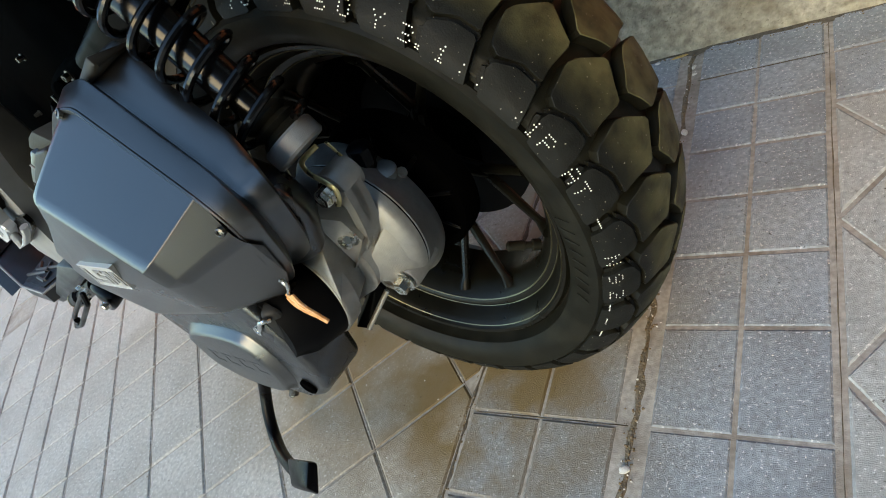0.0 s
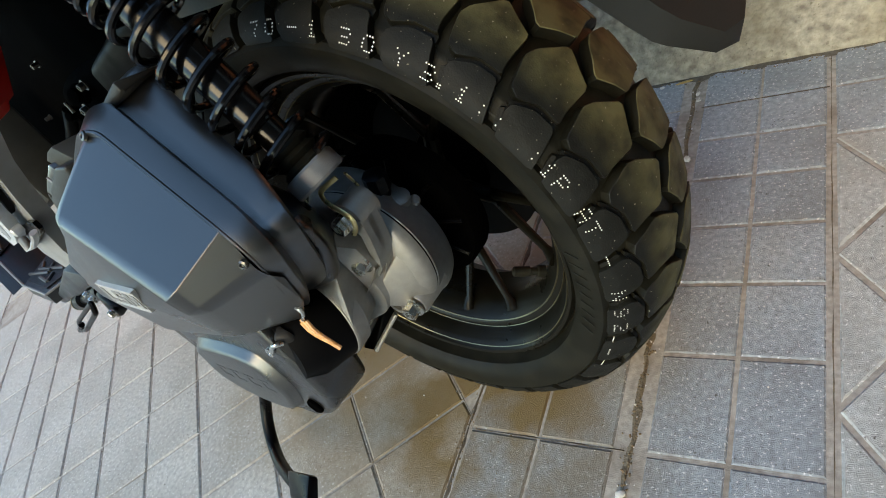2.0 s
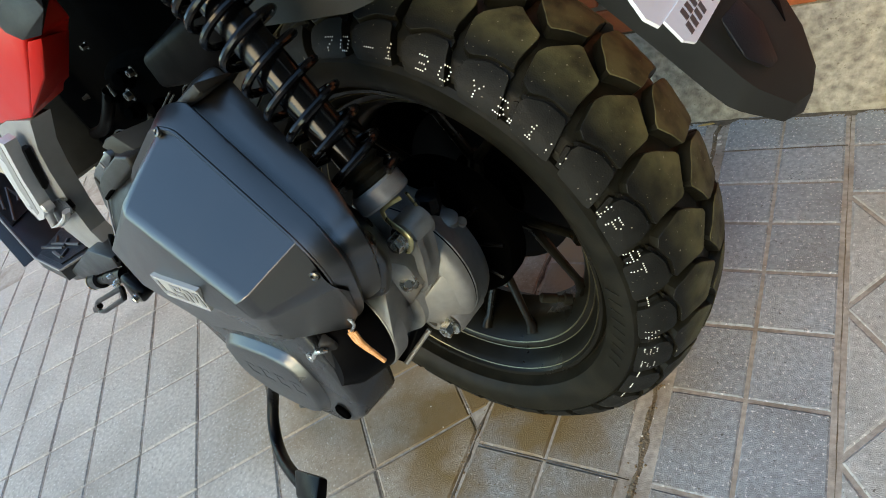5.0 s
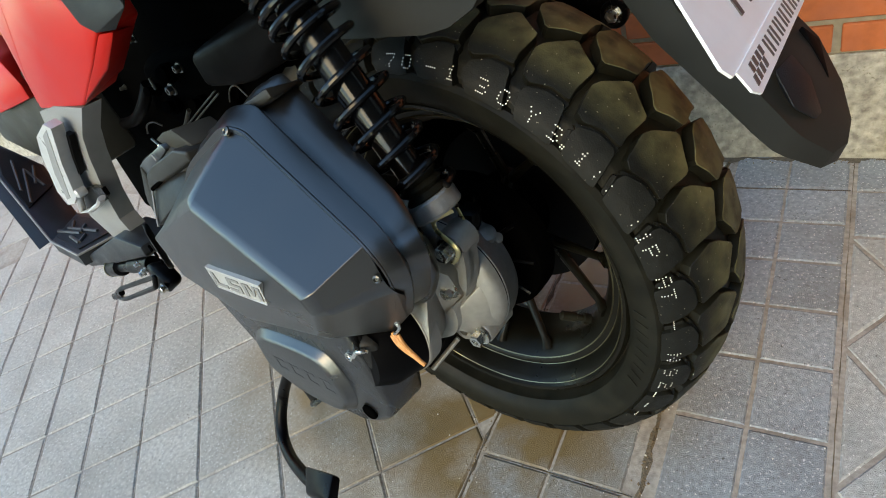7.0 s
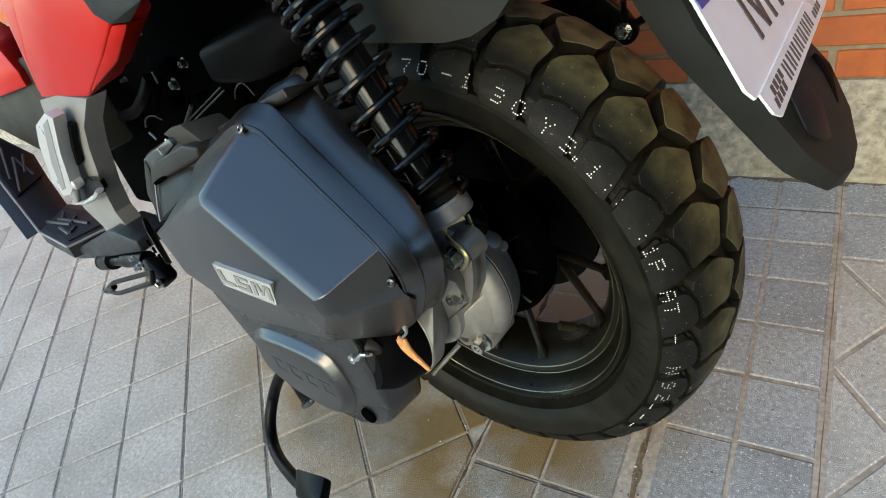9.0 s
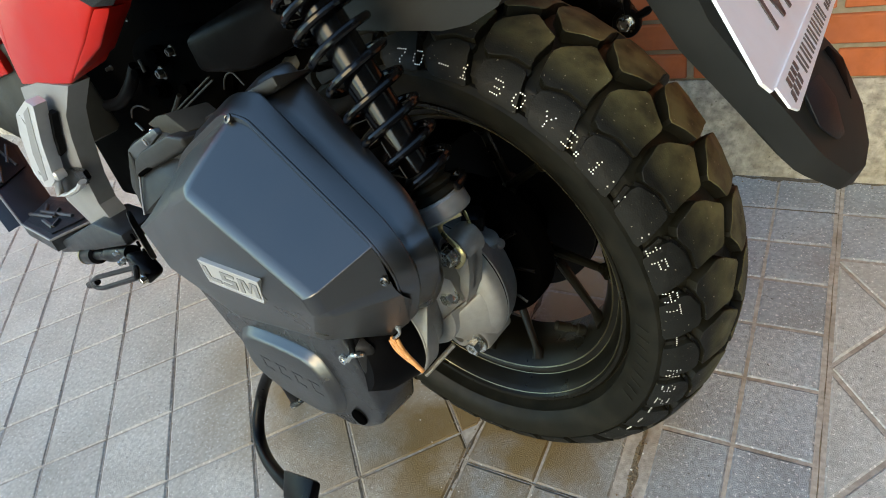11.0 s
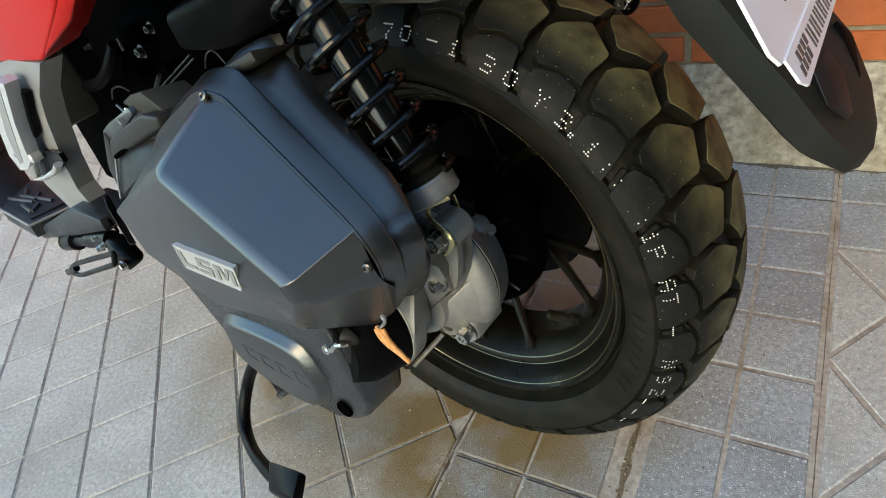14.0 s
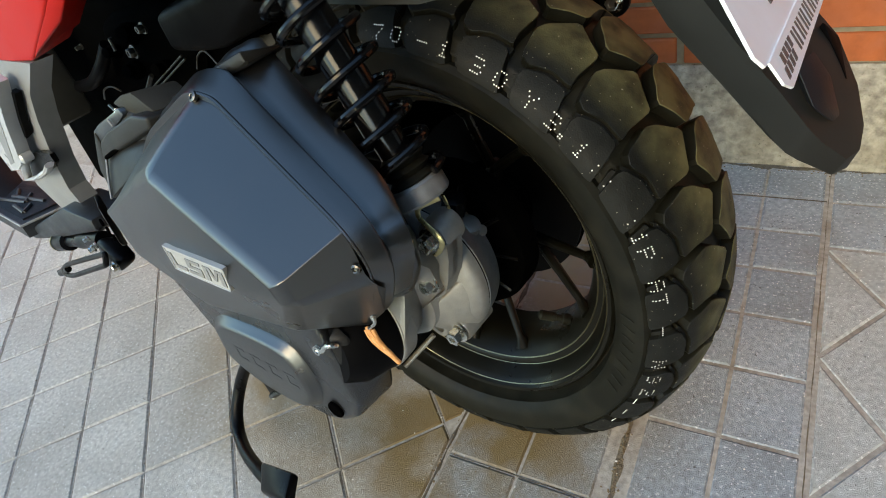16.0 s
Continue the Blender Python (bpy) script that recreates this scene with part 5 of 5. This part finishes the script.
bm = hull([(0.415, 0.128, 0.43), (0.305, 0.137, 0.43), (0.305, 0.137, 0.346), (0.441, 0.137, 0.283), (0.47, 0.136, 0.238), (0.497, 0.122, 0.253), (0.455, 0.118, 0.321), (0.43, 0.118, 0.36), (0.45, 0.08, 0.26), (0.44, 0.07, 0.43), (0.31, 0.07, 0.43), (0.42, 0.08, 0.27)], 0.007, 3)
red = part("side_panel", bm, M_RED, scooter, "glossy red side panel")
bm = hull([(0.307, 0.137, 0.43), (0.307, 0.137, 0.346), (0.443, 0.137, 0.283), (0.472, 0.136, 0.2375), (0.416, 0.137, 0.247), (0.336, 0.134, 0.246), (0.2573, 0.1325, 0.2890), (0.2138, 0.1285, 0.3188), (0.2296, 0.1310, 0.3293), (0.2325, 0.1310, 0.3426), (0.26, 0.13, 0.43), (0.32, 0.08, 0.43), (0.24, 0.08, 0.42), (0.22, 0.08, 0.32), (0.33, 0.09, 0.255), (0.45, 0.09, 0.25)], 0.003, 3)
part("panel_facet", bm, M_RED, red)
bm = hull([(0.2161, 0.1275, 0.3185), (0.2021, 0.1190, 0.3168), (0.2121, 0.1200, 0.3087), (0.2479, 0.1240, 0.2831), (0.3070, 0.1290, 0.2657), (0.3377, 0.1335, 0.2460), (0.2598, 0.1315, 0.2886), (0.24, 0.08, 0.31), (0.32, 0.08, 0.265)], 0.002, 2)
part("panel_edge", bm, M_RED, red)
bm = hull([(0.2241, 0.1340, 0.3443), (0.2175, 0.1360, 0.3308), (0.2022, 0.1330, 0.3212), (0.1857, 0.1230, 0.3195), (0.1532, 0.1200, 0.3364), (0.19, 0.12, 0.43), (0.26, 0.134, 0.43), (0.22, 0.08, 0.345), (0.18, 0.07, 0.43), (0.25, 0.08, 0.43)], 0.003, 2)
part("dark_trim", bm, M_PLASTIC2, red)
bm = hull([(0.72, 0.08, 0.28), (0.69, 0.082, 0.24), (0.7, 0.08, 0.214), (0.93, 0.08, 0.175), (1.1, 0.07, 0.25), (0.9, 0.05, 0.36), (0.75, 0.03, 0.28), (0.72, 0.03, 0.22), (1.1, 0.0, 0.25)], 0.006, 2)
part("front_panel", bm, M_RED, scooter, "red front side panel")
bm = hull([(0.66, 0.07, 0.26), (0.62, 0.07, 0.1), (0.75, 0.07, 0.06), (1.1, 0.06, 0.1), (1.1, 0.06, 0.2), (0.7, 0.07, 0.24), (0.66, 0.0, 0.26), (0.62, 0.0, 0.1), (1.1, 0.0, 0.1), (1.1, 0.0, 0.2)], 0.006, 2)
part("tunnel_panel", bm, M_MUD, scooter, "dusty black centre tunnel panel")
part("lower_panel", prism([(0.481, 0.234), (0.419, 0.244), (0.338, 0.245), (0.393, 0.206), (0.418, 0.174), (0.452, 0.112), (0.462, 0.074), (0.448, 0.047), (0.452, 0.009), (0.541, 0.027), (0.579, 0.057), (0.579, 0.08), (0.545, 0.128), (0.498, 0.188), (0.493, 0.216)], 0.112, 0.136, 0.003, 2), M_GREYP, scooter, "grey plastic lower side panel")
peg = part("passenger_peg", prism([(0.466, 0.213), (0.409, 0.234), (0.393, 0.229), (0.442, 0.178), (0.484, 0.12), (0.511, 0.107), (0.544, 0.1), (0.548, 0.121), (0.499, 0.184)], 0.145, 0.16, 0.004, 3), M_SILVER, scooter, "folded silver passenger footpeg")
part("peg_slot", prism([(0.437, 0.217), (0.41, 0.227), (0.455, 0.179), (0.507, 0.118), (0.526, 0.112), (0.498, 0.157)], 0.158, 0.1605, 0.001, 1), M_GREYP, peg)
part("peg_pad", prism([(0.414, 0.214), (0.401, 0.212), (0.431, 0.182), (0.451, 0.156), (0.476, 0.146), (0.465, 0.167)], 0.138, 0.146, 0.003, 2), M_DARK2, peg)
part("peg_bracket", prism([(0.504, 0.12), (0.476, 0.128), (0.452, 0.133), (0.421, 0.135), (0.421, 0.124), (0.442, 0.112), (0.539, 0.082)], 0.138, 0.144, 0.002, 2), M_BLACK, peg)
part("bracket_rim", along([(0.493, 0.153, 0.122), (0.524, 0.153, 0.088), (0.481, 0.153, 0.098), (0.43, 0.153, 0.117), (0.411, 0.153, 0.128)], 0.0055, 8, flat=0.6), M_SILVER, peg)
part("peg_pivot", turned((0.478, 0.146, 0.128), (0.478, 0.17, 0.128), [(0, 0.0075), (0.012, 0.0075), (0.014, 0.005)], 18), M_SILVER, peg)


def plate(pts, thick, bevel=0.003):
    """A flat panel with its upper corners pts."""
    p = [Vector(q) for q in pts]
    n = (p[1] - p[0]).cross(p[2] - p[0]).normalized()
    n = n if n.z > 0 else -n
    bm = bmesh.new()
    top, low = [bm.verts.new(q) for q in p], [bm.verts.new(q - n * thick) for q in p]
    bm.faces.new(top)
    bm.faces.new(low[::-1])
    for k in range(len(p)):
        bm.faces.new((top[k - 1], top[k], low[k], low[k - 1]))
    soften(bm, bevel, 2)
    return bm


LOW = [(0.786, 0.164, -0.015), (0.665, 0.1666, -0.015), (0.6494, 0.1088, -0.015), (0.7763, 0.075, -0.015), (0.8413, 0.09, -0.015)]
HIGH = [(0.86, 0.152, 0.018), (0.98, 0.133, 0.075), (1.1, 0.085, 0.115), (0.997, 0.052, 0.047), (0.922, 0.072, 0.0165)]
board = part("footboard", plate(LOW, 0.022), M_BOARD, scooter, "black ribbed plastic footboard")
part("front_rise", plate([LOW[0]] + HIGH + [LOW[4]], 0.022), M_BOARD, board)
part("grip_panel", plate([(0.788, 0.1536, -0.0125), (0.6814, 0.1563, -0.0125), (0.6701, 0.1056, -0.0125), (0.7667, 0.0905, -0.0125), (0.8252, 0.0995, -0.0125)], 0.004, 0.0015), M_MAT, board)
rise = [Vector(q) for q in HIGH]
lean = (rise[1] - rise[0]).cross(rise[4] - rise[0]).normalized()
lean = lean if lean.z > 0 else -lean
mid = sum(rise, Vector()) / 5
part("grip_panel", plate([mid + (q - mid) * 0.82 + lean * 0.003 for q in rise], 0.005, 0.0015), M_MAT, board)
for a, c in (((0.80, 0.142), (0.735, 0.128)), ((0.735, 0.128), (0.755, 0.11)), ((0.785, 0.128), (0.70, 0.112)), ((0.745, 0.142), (0.7, 0.146)), ((0.7, 0.146), (0.715, 0.128)), ((0.80, 0.112), (0.775, 0.125))):
    part("grip_rib", along([(a[0], a[1], -0.0115), (c[0], c[1], -0.0115)], 0.0032, 6), M_RIB, board)
axis_u, axis_v = (rise[1] - rise[0]).normalized(), (rise[4] - rise[0]).normalized()
for a, c in (((0.02, 0.02), (0.1, 0.06)), ((0.1, 0.06), (0.03, 0.075)), ((0.06, 0.02), (0.14, 0.05)), ((0.05, 0.06), (0.09, 0.085))):
    part("grip_rib", along([rise[0] + axis_u * q[0] + axis_v * q[1] + lean * 0.0035 for q in (a, c)], 0.0026, 6), M_RIB, board)
part("board_edge", along([HIGH[1], HIGH[0], LOW[0], LOW[1], LOW[2]], 0.0022, 6), M_GREYP, board)
part("board_skirt", hull([(0.726, 0.155, -0.05), (0.699, 0.155, -0.058), (0.577, 0.155, -0.023), (0.392, 0.155, 0.038), (0.39, 0.155, 0.056), (0.469, 0.155, 0.055), (0.726, 0.1, -0.05), (0.699, 0.1, -0.058), (0.577, 0.1, -0.023), (0.392, 0.1, 0.038), (0.39, 0.1, 0.056), (0.469, 0.1, 0.055)], 0.005, 2), M_BOARD, board)
# -- stands --
bm = along(curve_pts([(0.262, 0.112, -0.16), (0.288, 0.12, -0.193), (0.304, 0.13, -0.223), (0.306, 0.15, -0.254), (0.287, 0.17, -0.271), (0.238, 0.19, -0.262), (0.173, 0.205, -0.242), (0.14, 0.208, -0.233)], 6), 0.0085, 12)
stand = part("side_stand", bm, M_BLACK, scooter, "black folded steel side stand with rubber foot")
bm = hull([(0.175, 0.195, -0.235), (0.15, 0.22, -0.25), (0.085, 0.222, -0.215), (0.095, 0.195, -0.195), (0.17, 0.2, -0.215), (0.15, 0.225, -0.228), (0.09, 0.225, -0.197), (0.1, 0.2, -0.185)], 0.004, 2)
part("foot_pad", bm, M_BLACK, stand)
bm = hull([(0.24, 0.1, -0.15), (0.3, 0.1, -0.15), (0.26, 0.12, -0.19), (0.22, 0.12, -0.2), (0.24, 0.08, -0.15), (0.22, 0.09, -0.2), (0.3, 0.08, -0.15)], 0.003, 2)
part("stand_bracket", bm, M_BLACK, stand)
bm = along(rounded([(0.513, 0.19, -0.039), (0.456, 0.19, -0.006), (0.285, 0.188, 0.062), (0.29, 0.192, 0.048), (0.442, 0.194, -0.017)], [0.012, 0.02, 0.004, 0.004, 0.02], 5) + [Vector((0.513, 0.19, -0.036))], 0.0032, 8)
lever = part("stand_lever", bm, M_BLACK, scooter, "thin black bent stand lever")
part("lever_foot", along([(0.505, 0.191, -0.035), (0.455, 0.191, -0.012)], 0.0042, 8), M_BLACK, lever)
bm = turned((0.40, 0.15, 0.022), (0.6, 0.15, -0.038), [(0, 0.011), (0.09, 0.011), (0.092, 0.008), (0.15, 0.008), (0.152, 0.0135), (0.2, 0.0135), (0.206, 0.012), (0.207, 0.006)], 20)
pivot = part("lever_pivot", bm, M_BLACK, scooter, "black stand pivot tube with a pale end ring")
part("end_ring", turned((0.592, 0.15, -0.0355), (0.6, 0.15, -0.038), [(0, 0.0142), (0.004, 0.0142), (0.0045, 0.0105), (0.0046, 0.008)], 20), M_BRASSY, pivot)
bm = hull([(0.371, 0.165, 0.03), (0.335, 0.168, 0.02), (0.35, 0.168, -0.002), (0.395, 0.165, -0.018), (0.41, 0.162, -0.005), (0.4, 0.16, 0.03), (0.371, 0.14, 0.03), (0.335, 0.145, 0.01), (0.395, 0.14, -0.015), (0.41, 0.14, 0.01)], 0.006, 3)
bracket = part("pivot_bracket", bm, M_BLACK, scooter, "black cast stand bracket with small bright bolts")
for at, size in (((0.342, 0.17, 0.014), 0.0055), ((0.395, 0.166, 0.022), 0.004), ((0.377, 0.167, 0.032), 0.0035), ((0.40, 0.164, 0.034), 0.003)):
    hexbolt(bracket, at, size, 0.005, m=M_STEEL)

bm = hull([(0.262, 0.12, -0.155), (0.24, 0.12, -0.158), (0.25, 0.12, -0.235), (0.2, 0.12, -0.178), (0.212, 0.12, -0.168), (0.262, 0.11, -0.155), (0.25, 0.112, -0.235), (0.2, 0.11, -0.178)], 0.003, 2)
part("spring_bracket", bm, M_BLACK, stand)
pts = [Vector((0.236, 0.124, -0.215)) + Vector((-0.028, 0.0, 0.026)) * (k / 60) + Vector((0.004 * math.cos(k * 0.9), 0.004 * math.sin(k * 0.9), 0.002 * math.cos(k * 0.9))) for k in range(61)]
part("return_spring", along(pts, 0.001, 6), M_STEELD, stand)



def crumb(name, at, size, m, label, category, group="", turn=0.0, long=1.0):
    """A small piece of litter lying in the joint."""
    bm = bmesh.new()
    bmesh.ops.create_icosphere(bm, subdivisions=2, radius=size)
    for v in bm.verts:
        k = 1 + 0.35 * noise.noise(v.co * 260 + Vector((at[0] * 90, at[1] * 90, 0)))
        v.co = Vector((v.co.x * k * long, v.co.y * k, v.co.z * k * 0.6))
    ob = link(name, bm, m)
    ob.matrix_world = pose(at[0], at[1], size * 0.45, 0, 0, turn)
    return tagged(ob, label, category, group)


M_PEBBLE = mat("white_pebble", (0.7, 0.68, 0.62), 0.7, var=0.15, scale=400, bump=0.3, bscale=900)
M_BLUEBIT = mat("blue_plastic", (0.05, 0.2, 0.5), 0.4, var=0.2, scale=300, bump=0.1)
M_STRAW = mat("dry_straw", (0.5, 0.36, 0.14), 0.7, var=0.2, scale=300, bump=0.2, bscale=900)
for x, y, r, turn in ((0.012, 0.606, 0.0035, 70), (0.014, 0.588, 0.003, 20), (0.013, 0.45, 0.0045, 110), (0.014, 0.343, 0.0045, 40), (-0.05, 0.64, 0.003, 0), (0.005, -0.06, 0.004, 30)):
    crumb("pebble", (x, y), r, M_PEBBLE, "small white pebble in the dirt-filled paving joint", "pebble", "pebbles in the joint", turn, 1.5)
crumb("plastic_scrap", (0.014, 0.393), 0.006, M_BLUEBIT, "scrap of blue plastic in the paving joint", "litter", turn=30)
crumb("straw", (-0.014, 0.645), 0.003, M_STRAW, "short dry straw stalk lying by the wall", "straw", turn=8, long=5.0)



def grit(name, runs, m, label):
    """Loose grains along joints: runs of (x0, y0, x1, y1, spread, count, size)."""
    verts, faces = [], []
    for x0, y0, x1, y1, spread, count, size in runs:
        for _ in range(count):
            t = random.random()
            x, y = x0 + (x1 - x0) * t + random.gauss(0, spread), y0 + (y1 - y0) * t + random.gauss(0, spread)
            if y > WALL_Y - 0.004:
                continue
            r = size * random.uniform(0.4, 1.3)
            k, a = len(verts), random.uniform(0, 6.28)
            ring = [(x + r * random.uniform(0.7, 1.2) * math.cos(a + q * 1.257), y + r * random.uniform(0.7, 1.2) * math.sin(a + q * 1.257)) for q in range(5)]
            verts += [(px, py, 0.0) for px, py in ring] + [(x + (px - x) * 0.6, y + (py - y) * 0.6, r * 0.8) for px, py in ring]
            faces += [(k + q, k + (q + 1) % 5, k + 5 + (q + 1) % 5, k + 5 + q) for q in range(5)] + [tuple(range(k + 5, k + 10))]
    me = bpy.data.meshes.new(name)
    me.from_pydata(verts, [], faces)
    me.materials.append(m)
    me.update()
    ob = new(name, me)
    ob.parent = pavement
    ob["kind"], ob["label"] = "stuff", label


M_GRIT = mat("brown_grit", (0.2, 0.14, 0.08), 0.95, var=0.5, scale=300, bump=0.3, bscale=900)
joints = [(v + 0.55, -0.55, v - 0.46, 0.46, 0.003, 26, 0.0011) for v in (-0.2, -0.413, -0.62, -0.815, -0.975, -1.13)]
grit("pale_grit", joints + [(0.007, -0.3, 0.007, 0.62, 0.004, 60, 0.0014), (-0.9, 0.0, -0.25, 0.0, 0.18, 160, 0.0011), (0.02, 0.1, 0.2, 0.5, 0.08, 90, 0.0009), (-0.1, -0.2, 0.2, -0.2, 0.1, 80, 0.0010)], M_PEBBLE, "pale loose grains on the paving")
grit("brown_grit", [(0.006, -0.35, 0.006, 0.25, 0.0045, 230, 0.0015), (0.008, 0.25, 0.008, 0.64, 0.003, 60, 0.0013), (-0.205, -0.15, -0.205, 0.25, 0.004, 110, 0.0013), (-0.25, -0.05, -0.15, 0.05, 0.05, 120, 0.0011), (-0.6, 0.05, -0.45, 0.12, 0.03, 90, 0.0013),
                    (-0.5, WALL_Y - 0.012, 0.5, WALL_Y - 0.012, 0.005, 160, 0.0014)] + joints, M_GRIT, "brown earth crumbs in the paving joints")

bricks_all()
tiles_all()


def field(name, boxes, m, parent, label):
    """Many small bevel-less pieces joined: boxes given as corner lists with a top."""
    verts, faces = [], []
    for lo, hi in boxes:
        k = len(verts)
        n = len(lo)
        verts += lo + hi
        faces.append(tuple(range(k + n, k + 2 * n)))
        faces += [(k + i, k + (i + 1) % n, k + n + (i + 1) % n, k + n + i) for i in range(n)]
    me = bpy.data.meshes.new(name)
    me.from_pydata([tuple(v) for v in verts], [], faces)
    me.materials.append(m)
    me.update()
    ob = new(name, me)
    ob.parent = parent
    ob["kind"] = "stuff"
    ob["label"] = label


# bricks beyond the ones near the scooter
boxes = []
for c in range(19):
    x0 = -0.043 + (0.0 if c % 2 == 0 else -0.108)
    for k in range(-15, 11):
        if c < 16 and -6 <= k < 5:
            continue
        xa, xb = x0 + 0.2 * k + 0.0055, x0 + 0.2 * (k + 1) - 0.0055
        if xa < -2.98 or xb > 1.98:
            continue
        za = PLINTH + 0.004 + 0.0525 * c
        y0 = WALL_Y + random.uniform(0, 0.002)
        lo = [(xa, y0 + 0.02, za), (xb, y0 + 0.02, za), (xb, y0 + 0.02, za + 0.0425), (xa, y0 + 0.02, za + 0.0425)]
        hi = [(xa + 0.001, y0, za + 0.001), (xb - 0.001, y0, za + 0.001), (xb - 0.001, y0, za + 0.0415), (xa + 0.001, y0, za + 0.0415)]
        boxes.append((lo, hi))
field("brick_field", boxes, M_BRICK, wall, "orange bricks in running bond")
# paving beyond the pieces near the scooter
boxes = []
for i in range(-48, 30):
    for j in range(-30, 40):
        s0, d0 = -0.975 + 0.17 * i, 0.065 + 0.19 * j
        pg = [((s - d) / 2, (s + d) / 2) for s, d in ((s0 + 0.004, d0 + 0.004), (s0 + 0.166, d0 + 0.004), (s0 + 0.166, d0 + 0.186), (s0 + 0.004, d0 + 0.186))]
        cx, cy = s0 / 2 + 0.0425 - d0 / 2 - 0.0475, s0 / 2 + 0.0425 + d0 / 2 + 0.0475
        if not (-4.2 < cx < 2.0 and -3.2 < cy < 0.55) or (-1.95 < cx < 0.72 and -0.75 < cy):
            continue
        z = random.uniform(-0.0006, 0.0006)
        boxes.append(([(x, y, -0.01) for x, y in pg], [(x, y, z) for x, y in pg]))
field("tile_field", boxes, M_TILE, pavement, "small square grey paving tiles")
